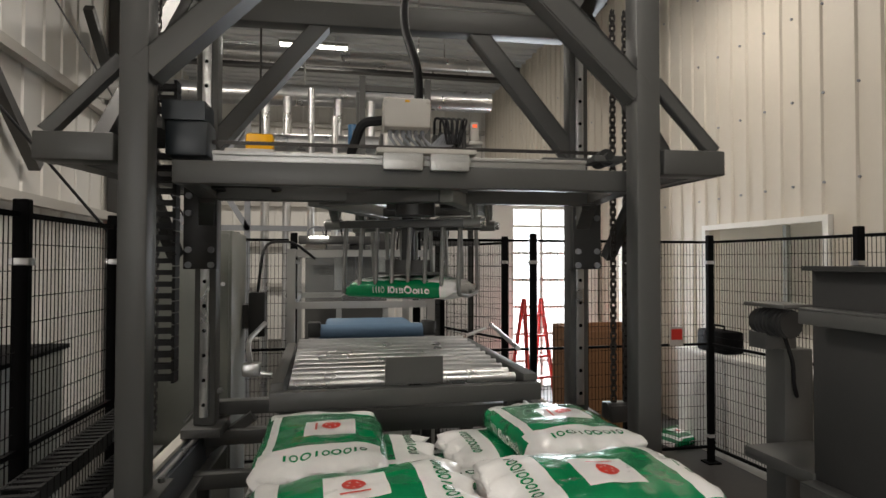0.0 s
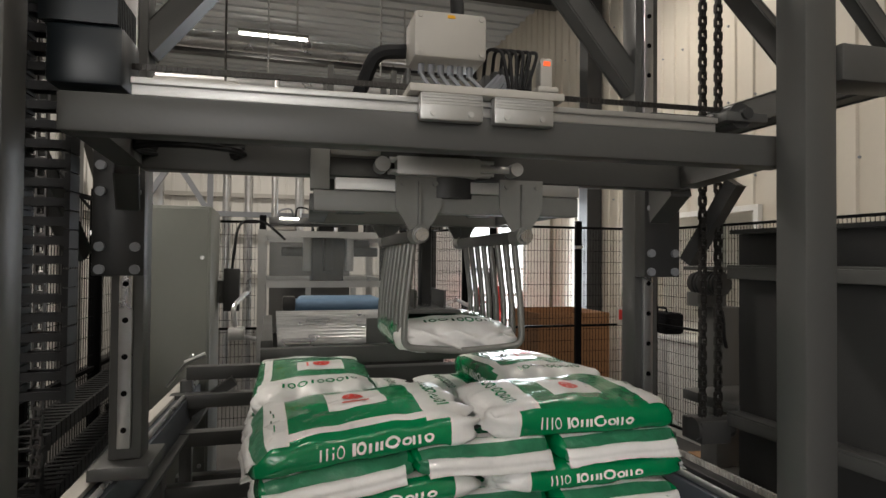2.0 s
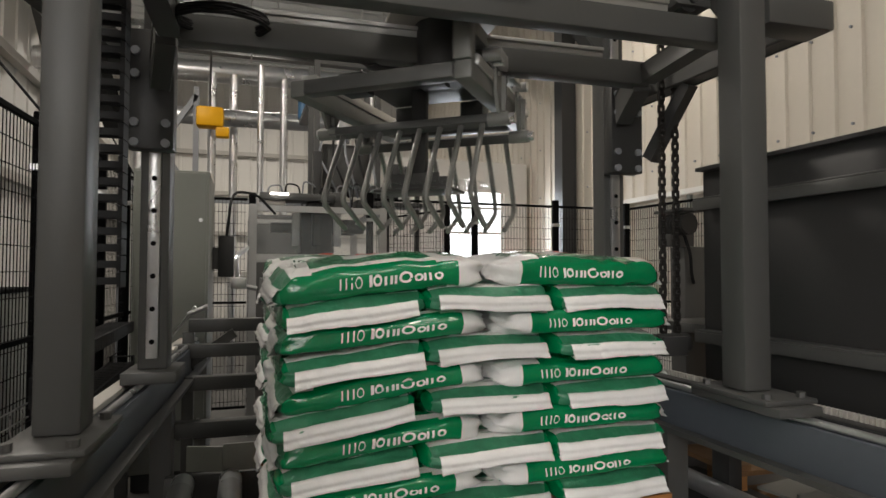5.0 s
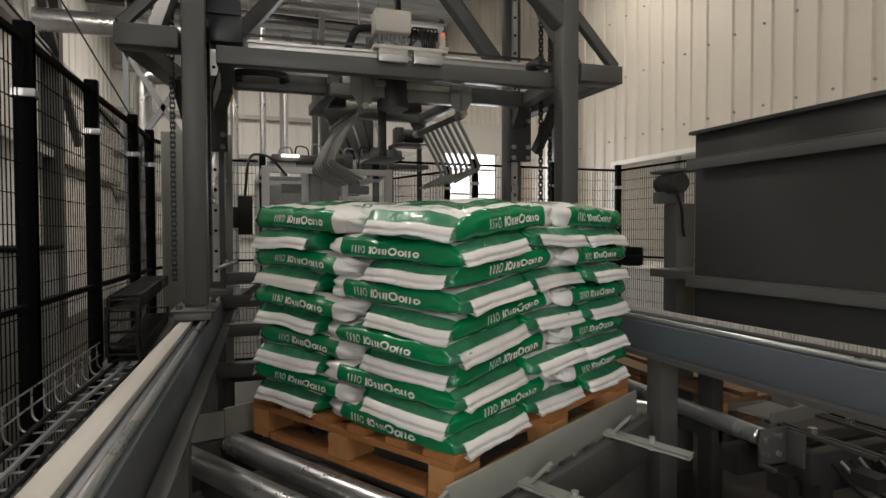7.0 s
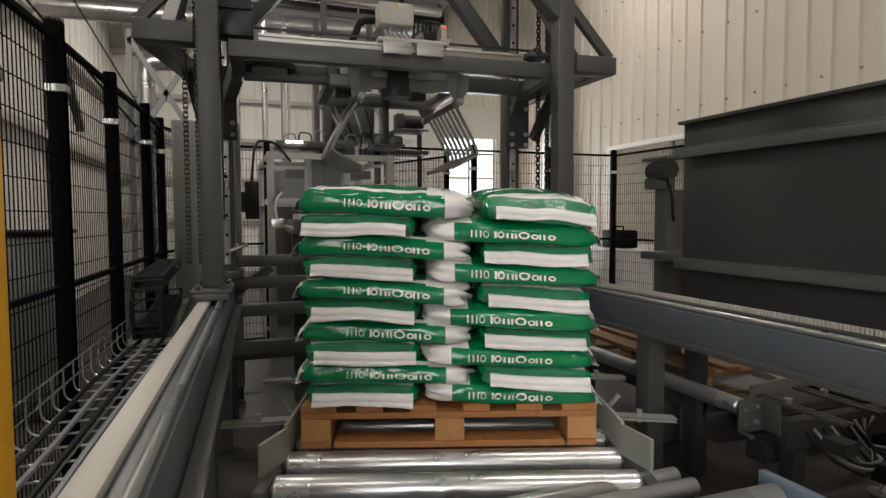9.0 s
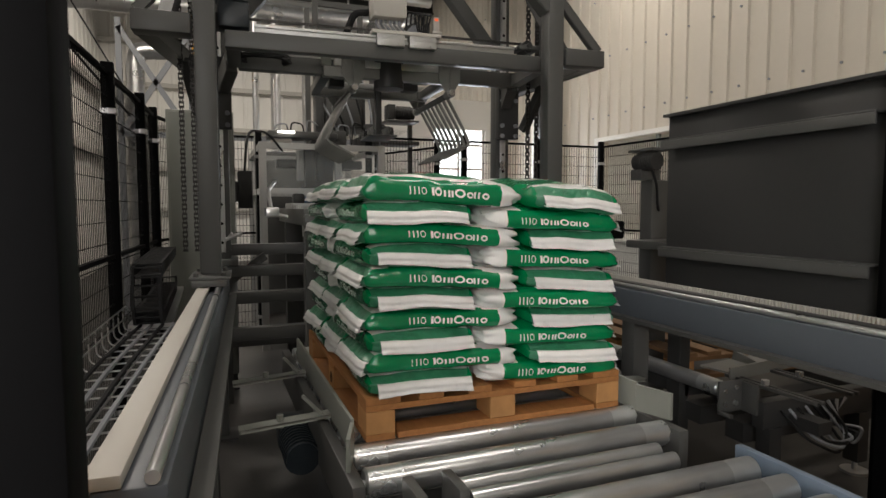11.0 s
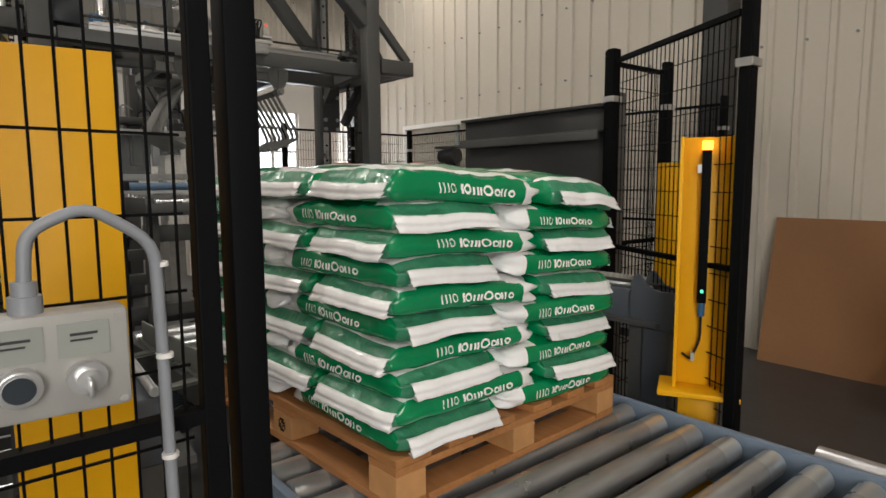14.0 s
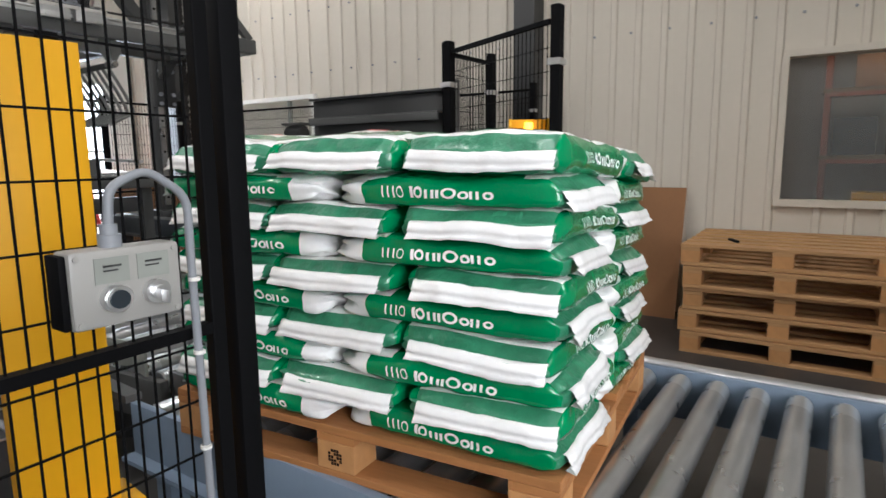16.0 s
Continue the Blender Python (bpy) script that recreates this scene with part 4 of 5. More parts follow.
for a, b in (((-1.9, 5.6, 0), (-1.9, 5.6, 3.4)), ((-1.15, 5.6, 0), (-1.15, 5.6, 3.4)), ((-1.9, 5.6, 2.1), (-1.15, 5.6, 3.3)), ((-1.9, 5.6, 3.3), (-1.15, 5.6, 2.1)), ((-1.9, 5.6, 2.1), (1.0, 5.6, 2.1))):
    part("tube", bar(B(), a, b, 0.06, 0.06), CABLE, lat)

# ---- control cabinet ----
cab = thing("control_cabinet", "tall light grey electrical cabinet", "cabinet", (0, 0, 0))
part("body", box(B(), -1.24, 2.14, 0.1, -0.82, 2.75, 1.9, 0.006), GREY_LIGHT, cab)
part("door", box(B(), -1.225, 2.122, 0.13, -0.835, 2.138, 1.885, 0.004), GREY_LIGHT, cab)
part("plinth", box(B(), -1.23, 2.16, 0.0, -0.83, 2.74, 0.099), GREY_DARK, cab)
for zz in (0.4, 1.6):
    part("lock", rod(B(), (-0.865, 2.122, zz), (-0.865, 2.11, zz), 0.012, 10), STEEL, cab)
jb = thing("junction_box", "small grey junction box with cables beside the cabinet", "box", (-0.78, 2.62, 1.25))
part("case", box(B(), 0.0, -0.06, 0, 0.1, 0.06, 0.28, 0.006), GREY_DARK, jb)
part("bracket", box(B(), -0.038, -0.03, 0.05, -0.001, 0.03, 0.2), GREY, jb)
part("cable", tube(B(), [(0.05, 0, 0.28), (0.08, 0.05, 0.6), (0.25, 0.3, 0.62), (0.4, 0.6, 0.5)], 0.01, 6), RUBBER, jb)

# ---- portal: columns that travel along the rails (origin on the floor, at the front columns) ----
portal = thing("portal", "grey painted steel portal of the palletiser, columns and braces", "machine", (0, 0.85, 0))
FX0, FX1, RX0, RX1, RY, ZT = -0.985, 0.855, -0.96, 0.925, 0.9, 3.15
for xx in (FX0, FX1):
    part("front_column", box(B(), xx - 0.048, -0.05, 0.94, xx + 0.048, 0.05, ZT, 0.008), GREY, portal)
    bm = box(B(), xx - 0.09, -0.17, 0.925, xx + 0.09, 0.14, 0.939, 0.003)
    box(bm, xx - 0.075, -0.2, 0.897, xx + 0.075, 0.16, 0.924, 0.004)
    for dx in (-0.06, 0.06):
        for dy in (-0.14, 0.1):
            rod(bm, (xx + dx, dy, 0.939), (xx + dx, dy, 0.955), 0.013, 6)
    part("foot", bm, GREY, portal, "bolted foot plate with slots")
for xx in (RX0, RX1):
    inner = 1 if xx < 0 else -1
    part("rear_column", box(B(), xx - 0.05, RY - 0.05, 0.94, xx + 0.05, RY + 0.05, ZT, 0.006), GREY, portal)
    part("foot", box(B(), xx - 0.09, RY - 0.12, 0.897, xx + 0.09, RY + 0.12, 0.939, 0.004), GREY, portal)
    part("guide_strip", box(B(), xx - 0.02, RY - 0.066, 0.98, xx + 0.02, RY - 0.051, ZT - 0.1, 0.002), STEEL, portal, "bright guide strip with bolt holes")
    bm = B()
    for k in range(17):
        rod(bm, (xx, RY - 0.0665, 1.04 + k * 0.118), (xx, RY - 0.069, 1.04 + k * 0.118), 0.0095, 10)
    tagged(part("bolt_holes", bm, BLACK, portal, "row of dark bolt holes"), kind="stuff")
# top frame
for y0, x0, x1 in ((0.0, FX0, FX1), (RY, RX0, RX1)):
    part("top_beam", box(B(), x0 + 0.06, y0 - 0.05, ZT - 0.24, x1 - 0.06, y0 + 0.05, ZT - 0.12, 0.006), GREY, portal)
for x0, x1 in ((FX0, RX0), (FX1, RX1)):
    part("top_side_beam", bar(B(), (x0, 0.061, ZT - 0.1), (x1, RY - 0.07, ZT - 0.1), 0.1, 0.12, 0.006), GREY, portal)
for s, x0, x1 in ((1, FX0, RX0), (-1, FX1, RX1)):
    part("front_brace", bar(B(), (x0 + s * 0.03, 0, 2.38), (x0 + s * 0.62, 0, ZT - 0.2), 0.09, 0.09, 0.006), GREY, portal)
    part("rear_brace", bar(B(), (x1 + s * 0.03, RY, 2.3), (x1 + s * 0.55, RY, ZT - 0.22), 0.08, 0.08, 0.006), GREY, portal)
    # outboard arm with its tie and the side beam
    part("arm", box(B(), *sorted((x0 - s * 0.059, x0 - s * 0.31))[:1], -0.055, 2.06, sorted((x0 - s * 0.059, x0 - s * 0.31))[1], 0.055, 2.155, 0.006), GREY, portal)
    part("arm_tie", bar(B(), (x0 - s * 0.29, 0, 2.16), (x0 - s * 0.05, 0, 2.42), 0.035, 0.045, 0.004), GREY, portal)
    part("side_beam", bar(B(), (x0 - s * 0.26, 0.056, 2.105), (x1 - s * 0.13, RY + 0.1, 2.105), 0.08, 0.08, 0.005), GREY, portal)
    part("side_brace", bar(B(), (x0 - s * 0.2, 0.2, 2.15), (x0 - s * 0.05, 0.75, 3.0), 0.06, 0.06, 0.004), GREY_DARK, portal)


def chain(parent, x, y, z0, z1):
    bm = B()
    n = int((z1 - z0) / 0.0254)
    for k in range(n):
        z = z0 + k * 0.0254
        w = 0.011 if k % 2 else 0.006
        for s in (-1, 1):
            box(bm, x + s * w - 0.0025, y - 0.008, z - 0.003, x + s * w + 0.0025, y + 0.008, z + 0.028)
        rod(bm, (x - 0.013, y, z), (x + 0.013, y, z), 0.007, 6)
    tagged(part("lifting_chain", bm, CHAIN, parent, "dark roller chain"), kind="stuff")


for xx, y in ((1.01, 0.62), (1.075, 0.62), (-1.08, 0.5), (-1.14, 0.5)):
    chain(portal, xx, y, 1.02, 3.0)
part("chain_bracket", rod(box(B(), 0.98, 0.58, 0.95, 1.1, 0.7, 1.03, 0.006), (0.97, 0.62, 1.0), (1.12, 0.62, 1.0), 0.04, 16), GREY_DARK, portal)
# perforated cable chain hanging at the left-hand columns
bm = B()
for k in range(26):
    z = 1.25 + k * 0.046
    for dx in (-0.05, 0.05):
        box(bm, -1.0 + dx - 0.006, 0.3, z, -1.0 + dx + 0.006, 0.36, z + 0.042)
    box(bm, -1.044, 0.305, z + 0.008, -0.956, 0.312, z + 0.028)
    box(bm, -1.044, 0.348, z + 0.008, -0.956, 0.355, z + 0.028)
tagged(part("cable_chain", bm, RUBBER, portal, "black segmented cable chain"), kind="stuff")
part("chain_arm", box(B(), -1.05, 0.061, 2.2, -0.93, 0.4, 2.24), GREY, portal)

# ---- lifting bridge (origin at the middle of its front beam) ----
bridge = thing("lifting_bridge", "horizontal grey bridge with bright linear rails and a drive belt", "machine", (0, 0.97, 2.09))
part("front_beam", box(B(), -0.9, -0.035, -0.042, 0.885, 0.035, 0.042, 0.006), GREY, bridge)
part("rear_beam", box(B(), -0.84, 0.36, -0.06, 0.86, 0.43, 0.03, 0.006), GREY, bridge)
for yy, z0 in ((-0.012, 0.0425), (0.382, 0.0305)):
    bm = box(B(), -0.76, yy - 0.016, z0, 0.66, yy + 0.016, z0 + 0.03, 0.002)
    box(bm, -0.76, yy - 0.026, z0 + 0.022, 0.66, yy + 0.026, z0 + 0.036, 0.002)
    part("linear_rail", bm, ALU, bridge, "bright aluminium linear rail")
part("cover_plate", box(B(), -0.73, 0.02, 0.078, -0.55, 0.09, 0.1, 0.003), BOXGREY, bridge)
part("cover_plate", box(B(), 0.5, 0.02, 0.078, 0.7, 0.09, 0.098, 0.003), GREY, bridge)
bm = box(B(), -0.86, 0.048, 0.118, 0.78, 0.052, 0.132)
for k in range(150):
    box(bm, -0.85 + k * 0.0107, 0.044, 0.119, -0.846 + k * 0.0107, 0.048, 0.131)
part("toothed_belt", bm, CHAIN, bridge)
part("belt_pulley", rod(rod(B(), (0.76, 0.0, 0.1), (0.76, 0.09, 0.1), 0.035, 20), (0.76, -0.03, 0.1), (0.76, 0.0, 0.1), 0.016, 12), GREY_DARK, bridge)
bm = box(B(), 0.7, -0.02, 0.079, 0.83, 0.1, 0.105, 0.004)
part("belt_tensioner", bm, GREY, bridge)
for dx in (0.72, 0.77, 0.81):
    part("bolt", rod(B(), (dx, 0.075, 0.104), (dx, 0.075, 0.116), 0.01, 8), STEEL, bridge)
bm = box(B(), -0.93, -0.02, 0.06, -0.78, 0.12, 0.19, 0.012)
motor = part("drive_motor", bm, MOTORBLUE, bridge, "dark finned gear motor")
for k in range(12):
    part("fin", box(B(), -0.94, -0.025 + k * 0.0125, 0.1901, -0.79, -0.019 + k * 0.0125, 0.26), MOTORBLUE, motor)
bm = bar(B(), (-0.86, 0.036, -0.0), (-0.86, 0.359, -0.02), 0.06, 0.07, 0.004)
part("end_tie", bm, GREY, bridge)
part("end_tie", bar(B(), (0.85, 0.036, -0.0), (0.85, 0.359, -0.02), 0.06, 0.07, 0.004), GREY, bridge)
for s, xx in ((-1, RX0), (1, RX1)):
    bm = box(B(), xx - 0.075, 0.62, -0.36, xx + 0.075, 0.69, 0.06, 0.004)
    part("carriage_plate", bm, GREY_DARK, bridge)
    part("carriage_arm", bar(B(), (xx - s * 0.08, 0.4, -0.02), (xx - s * 0.03, 0.61, -0.1), 0.06, 0.12, 0.004), GREY, bridge)
    part("carriage_gusset", bar(B(), (xx + s * 0.1, 0.6, -0.3), (xx + s * 0.16, 0.42, -0.02), 0.05, 0.05, 0.003), GREY_DARK, bridge)
    for dz in (-0.02, -0.1, -0.27, -0.34):
        for dx in (-0.05, 0.05):
            part("bolt", rod(B(), (xx + dx, 0.62, dz), (xx + dx, 0.607, dz), 0.015, 10), CABLE, bridge)
cable_coil = B()
for k in range(4):
    tube(cable_coil, [(-0.7 + 0.14 * math.cos(a), 0.3 + 0.1 * math.sin(a), -0.02 + 0.008 * k) for a in (i * 0.7 + k for i in range(10))], 0.007, 6)
part("cable_coil", cable_coil, RUBBER, bridge, "coiled black cables")

# ---- gripper: shuttle on the bridge (origin on the turning axis, at the height of the front beam) ----
shuttle = thing("gripper_shuttle", "shuttle carriage with valve block and pale control box", "machine", (0.0, 1.3, 2.09))
part("base_plate", box(B(), -0.19, -0.45, 0.083, 0.19, 0.12, 0.102, 0.003), BOXGREY, shuttle)
for x0 in (-0.165, 0.012):
    bm = box(B(), x0, -0.45, 0.02, x0 + 0.15, -0.42, 0.0825, 0.004)
    for k in range(4):
        box(bm, x0 + 0.004, -0.453, 0.056 + k * 0.007, x0 + 0.146, -0.449, 0.059 + k * 0.007)
    for dx in (0.03, 0.12):
        rod(bm, (x0 + dx, -0.449, 0.035), (x0 + dx, -0.454, 0.035), 0.007, 10)
    part("linear_block", bm, ALU, shuttle)
bm = box(B(), -0.16, -0.33, 0.205, 0.03, -0.2, 0.325, 0.012)
for dx in (-0.145, 0.015):
    for dz in (0.22, 0.31):
        rod(bm, (dx, -0.331, dz), (dx, -0.334, dz), 0.007, 10)
part("control_box", bm, BOXGREY, shuttle, "pale control box with cable glands")
part("warning_sticker", box(B(), -0.075, -0.3325, 0.306, -0.055, -0.3305, 0.314), YELLOW, shuttle)
for k in range(6):
    bm = rod(B(), (-0.13 + k * 0.026, -0.27, 0.18), (-0.13 + k * 0.026, -0.27, 0.205), 0.009, 8)
    tube(bm, [(-0.13 + k * 0.026, -0.27, 0.18), (-0.1 + k * 0.03, -0.28, 0.13), (0.02 + k * 0.02, -0.28, 0.125 + k * 0.004), (0.09 + k * 0.012, -0.24, 0.2)], 0.006, 6)
    part("cable", bm, CABLE, shuttle)
for k in range(6):
    part("valve", box(B(), 0.05 + k * 0.024, -0.24, 0.103, 0.068 + k * 0.024, -0.16, 0.2 + 0.012 * (k % 3), 0.003), GREY_DARK, shuttle)
    part("hose", tube(B(), [(0.059 + k * 0.024, -0.2, 0.2), (0.055 + k * 0.024, -0.24, 0.27), (0.08 + k * 0.02, -0.3, 0.25), (0.1 + k * 0.01, -0.3, 0.15)], 0.005, 6), RUBBER, shuttle)
part("regulator", box(box(B(), 0.2, -0.27, 0.17, 0.235, -0.23, 0.25, 0.005), 0.19, -0.28, 0.155, 0.25, -0.22, 0.17, 0.004), BOXGREY, shuttle)
part("display", box(B(), 0.208, -0.2735, 0.228, 0.227, -0.2705, 0.24), ORANGE, shuttle, "small glowing red display")
for xx in (-0.17, 0.15):
    part("side_plate", box(B(), xx, -0.28, 0.103, xx + 0.012, -0.12, 0.19, 0.004), GREY, shuttle)
part("energy_chain", tube(B(), [(-0.15, -0.2, 0.26), (-0.24, -0.2, 0.25), (-0.29, -0.15, 0.12), (-0.24, -0.1, 0.1)], 0.02, 8), RUBBER, shuttle)
part("hose_riser", tube(B(), [(0.0, -0.15, 0.3), (0.0, -0.12, 0.5), (-0.06, 0.0, 0.75), (-0.02, 0.1, 1.1)], 0.02, 10), RUBBER, shuttle)
part("turning_post", rod(B(), (0, 0, -0.12), (0, 0, 0.082), 0.09, 24), GREY_DARK, shuttle)

gripper = thing("bag_gripper", "grey bag gripper with two rows of bent steel fork tines", "gripper", (0, 1.3, 1.9))
FY0, FY1 = -0.31, 0.31
for yy in (FY0, FY1):
    part("cross_rail", box(B(), -0.39, yy - 0.03, -0.06, 0.42, yy + 0.03, 0.0, 0.004), MIDGREY, gripper)
    part("slide_rail", box(B(), -0.33, yy - 0.036, 0.001, 0.42, yy + 0.02, 0.036, 0.002), ALU, gripper)
bm = box(B(), -0.4, FY0 - 0.03, 0.001, -0.345, FY0 + 0.03, 0.15, 0.004)
box(bm, -0.344, FY0 - 0.028, 0.1, -0.2, FY0 + 0.028, 0.15, 0.004)
part("cylinder_bracket", bm, MIDGREY, gripper)
for xx in (-0.37, 0.38):
    part("side_rail", box(B(), xx - 0.03, FY0 + 0.031, -0.055, xx + 0.03, FY1 - 0.031, -0.005, 0.003), GREY, gripper)
part("top_plate", box(B(), -0.2, -0.2, 0.04, 0.2, 0.2, 0.06, 0.004), GREY_DARK, gripper)
part("turning_flange", rod(B(), (0, 0, 0.06), (0, 0, 0.1), 0.11, 24), GREY_DARK, gripper)
for yy in (-0.15, 0.15):
    part("slide_block", box(B(), -0.3, yy - 0.05, -0.03, -0.2, yy + 0.05, 0.039, 0.005), GREY_DARK, gripper)
    part("slide_block", box(B(), 0.2, yy - 0.05, -0.03, 0.3, yy + 0.05, 0.039, 0.005), GREY_DARK, gripper)
for k in range(8):
    a = k * 0.785
    part("flange_bolt", rod(B(), (0.085 * math.cos(a), 0.085 * math.sin(a), 0.1), (0.085 * math.cos(a), 0.085 * math.sin(a), 0.112), 0.009, 8), STEEL, gripper)
for k in range(7):
    x0 = -0.3 + k * 0.1
    part("air_hose", tube(B(), [(x0, -0.18 + 0.05 * (k % 3), 0.05), (x0 * 0.8, -0.22 + 0.04 * k, 0.12 + 0.01 * (k % 2)), (x0 * 0.4, -0.1 + 0.03 * k, 0.1), (x0 * 0.2, 0.12, 0.07)], 0.006, 6), RUBBER if k % 3 else CABLE, gripper)
bm = rod(B(), (-0.34, 0.05, 0.08), (-0.2, 0.05, 0.08), 0.045, 18)
box(bm, -0.2, 0.0, 0.03, -0.12, 0.1, 0.13, 0.008)
part("swivel_motor", bm, GREY_DARK, gripper)
bm = box(B(), -0.16, FY0 - 0.075, 0.045, 0.09, FY0 - 0.025, 0.1, 0.006)
for k in range(4):
    rod(bm, (-0.18, FY0 - 0.068 + 0.036 * (k % 2), 0.055 + 0.035 * (k // 2)), (0.13, FY0 - 0.068 + 0.036 * (k % 2), 0.055 + 0.035 * (k // 2)), 0.006, 8)
rod(bm, (0.09, FY0 - 0.05, 0.073), (0.2, FY0 - 0.05, 0.073), 0.011, 10)
rod(bm, (-0.2, FY0 - 0.08, 0.073), (-0.2, FY0 - 0.015, 0.073), 0.022, 12)
rod(bm, (0.2, FY0 - 0.08, 0.073), (0.2, FY0 - 0.015, 0.073), 0.02, 12)
part("air_cylinder", bm, ALU, gripper, "aluminium air cylinder")


def hanger(x, yy):
    bm = B()
    v = [bm.verts.new((x + dx, yy + dy, dz)) for dy in (0, 0.012) for dx, dz in ((-0.068, 0.045), (0.068, 0.045), (0.068, -0.045), (0.028, -0.11), (-0.028, -0.11), (-0.068, -0.045))]
    bm.faces.new(v[:6][::-1])
    bm.faces.new(v[6:])
    for i in range(6):
        j = (i + 1) % 6
        bm.faces.new((v[i], v[j], v[6 + j], v[6 + i]))
    bar(bm, (x, yy - 0.008, 0.03), (x, yy - 0.004, -0.095), 0.008, 0.02)
    for dx in (-0.048, 0.048):
        rod(bm, (x + dx, yy - 0.008, 0.025), (x + dx, yy, 0.025), 0.008, 8)
    rod(bm, (x, yy - 0.03, -0.125), (x, yy + 0.05, -0.125), 0.026, 14)
    return bm


XL0, XL1, XR0, XR1 = -0.09, -0.22, 0.225, 0.37  # carriers closed and apart


def carrier(x):
    c = tagged(new("carrier"), "grey sliding hanger carrier with a pivot shaft")
    c.parent, c.location = gripper, (x, 0, 0)
    part("hanger_plate", hanger(0, FY0 - 0.05), MIDGREY, c)
    part("hanger_plate", hanger(0, FY1 + 0.04), MIDGREY, c)
    part("pivot_shaft", rod(B(), (0, FY0 - 0.1, -0.125), (0, FY1 + 0.1, -0.125), 0.019, 14), STEEL, c)
    return c


carrier_l, carrier_r = carrier(XL0), carrier(XR0)


def fork(name, x, s):
    f = new(name)
    tagged(f, "row of bent grey steel tines")
    f.parent = gripper
    f.location = (x, 0, -0.125)
    for k in range(8):
        yy = FY0 + 0.02 + k * 0.083
        bm = tube(B(), [(0, yy, 0), (-s * 0.025, yy, -0.21), (-s * 0.03, yy, -0.335), (s * 0.06, yy, -0.343), (s * 0.165, yy, -0.35)], 0.0105, 10)
        part("tine", bm, TINE, f)
    part("tine_bar", box(B(), -0.02, FY0 - 0.0, -0.02, 0.02, FY1 + 0.04, 0.015, 0.003), GREY, f)
    return f


fork_l = fork("fork", XL0, 1)
fork_r = fork("fork", XR0, -1)
plunger = new("pusher")
tagged(plunger, "guided pusher with a flat foot plate")
plunger.parent = gripper
bm = box(B(), -0.018, -0.03, 0.0, 0.018, 0.03, 0.52, 0.003)
part("guide_rod", bm, GREY_DARK, plunger)
bm = box(B(), -0.09, -0.16, -0.012, 0.09, 0.16, 0.0, 0.003)
for xx in (-0.05, 0.05):
    box(bm, xx - 0.004, -0.1, 0.0, xx + 0.004, 0.1, 0.06)
part("foot_plate", bm, GREY, plunger)
part("clear_cover", box(B(), -0.13, -0.27, 0.012, 0.13, 0.27, 0.016), clear, plunger)

# ---- safety fence ----
mesh_cache = {}


def fence_mesh(w, z0, z1):
    key = (round(w, 3), z0, z1)
    if key not in mesh_cache:
        bm = B()
        for k in range(int(w / 0.03)):
            x = 0.02 + k * 0.03
            box(bm, x - 0.0016, -0.0016, z0, x + 0.0016, 0.0016, z1)
        z = z0 + 0.05
        while z < z1:
            box(bm, 0.01, -0.005, z - 0.0018, w - 0.01, -0.0018, z + 0.0018)
            z += 0.1
        mesh_cache[key] = mesh_of("wire_mesh", bm, BLACK), mesh_of("frame_rail", box(B(), 0, -0.012, -0.01, w, 0.012, 0.01), BLACK)
    return mesh_cache[key]


POST = mesh_of("post", box(box(B(), -0.028, -0.022, 0.01, 0.028, 0.022, 1.96, 0.006), -0.06, -0.06, 0, 0.06, 0.06, 0.012), BLACK)
CLIP = mesh_of("clip", box(B(), -0.036, -0.03, 0, 0.036, 0.03, 0.028, 0.003), STEEL)


SLIM = mesh_of("post", box(B(), -0.0145, -0.0125, 0.0, 0.0145, 0.0125, 1.96, 0.003), BLACK)


def fence(points, label="black wire-mesh safety fence with square posts and steel clips", slim=False):
    f = thing("safety_fence", label, "fence", (points[0][0], points[0][1], 0), group="safety fences")
    o0 = Vector((*points[0], 0))
    for p in points:
        po = new("post", SLIM if slim else POST)
        po.parent, po.location = f, Vector((*p, 0)) - o0
        for zz in (() if slim else (0.22, 1.71)):
            o = new("clip", CLIP)
            o.parent, o.location = po, (0, 0, zz)
    for a, b in zip(points, points[1:]):
        a, b = Vector((*a, 0)), Vector((*b, 0))
        d = (b - a).normalized()
        gap = 0.015 if slim else 0.04
        w = (b - a).length - 2 * gap
        wires, rail = fence_mesh(w, 0.14, 1.9)
        turn = math.atan2(d.y, d.x)
        for n, me, zz in (("wire_mesh", wires, 0), ("frame_rail", rail, 0.14), ("frame_rail", rail, 1.02), ("frame_rail", rail, 1.9)):
            o = new(n, me)
            o.parent, o.location, o.rotation_euler = f, a + d * gap - o0 + Vector((0, 0, zz)), (0, 0, turn)
            if n == "wire_mesh":
                tagged(o, kind="stuff")


fence([(0.4, 3.25), (1.36, 3.25), (2.18, 3.25), (2.97, 3.25), (3.05, 1.85), (3.1, 0.6), (3.1, -0.5)])
fence([(0.95, 5.0), (1.32, 3.9)])
fence([(-1.48, 0.35), (-1.43, 1.13), (-1.37, 1.95), (-1.34, 2.5), (-1.0, 3.6), (-0.55, 3.6)])
fence([(-1.56, -0.55), (-1.48, 0.35)])
fence([(1.12, -0.91), (0.72, -1.72)])
fence([(1.62, -0.9), (1.14, -0.885)])
fence([(-1.128, -1.85), (-1.95, -1.87)], "black wire-mesh gate panel with a slim frame", True)
f = thing("gate_post", "black steel gate post beside the mesh panel", "fence", (-1.078, -1.85, 0), group="safety fences")
part("post", box(B(), -0.022, -0.024, 0, 0.022, 0.024, 2.02, 0.005), BLACK, f)

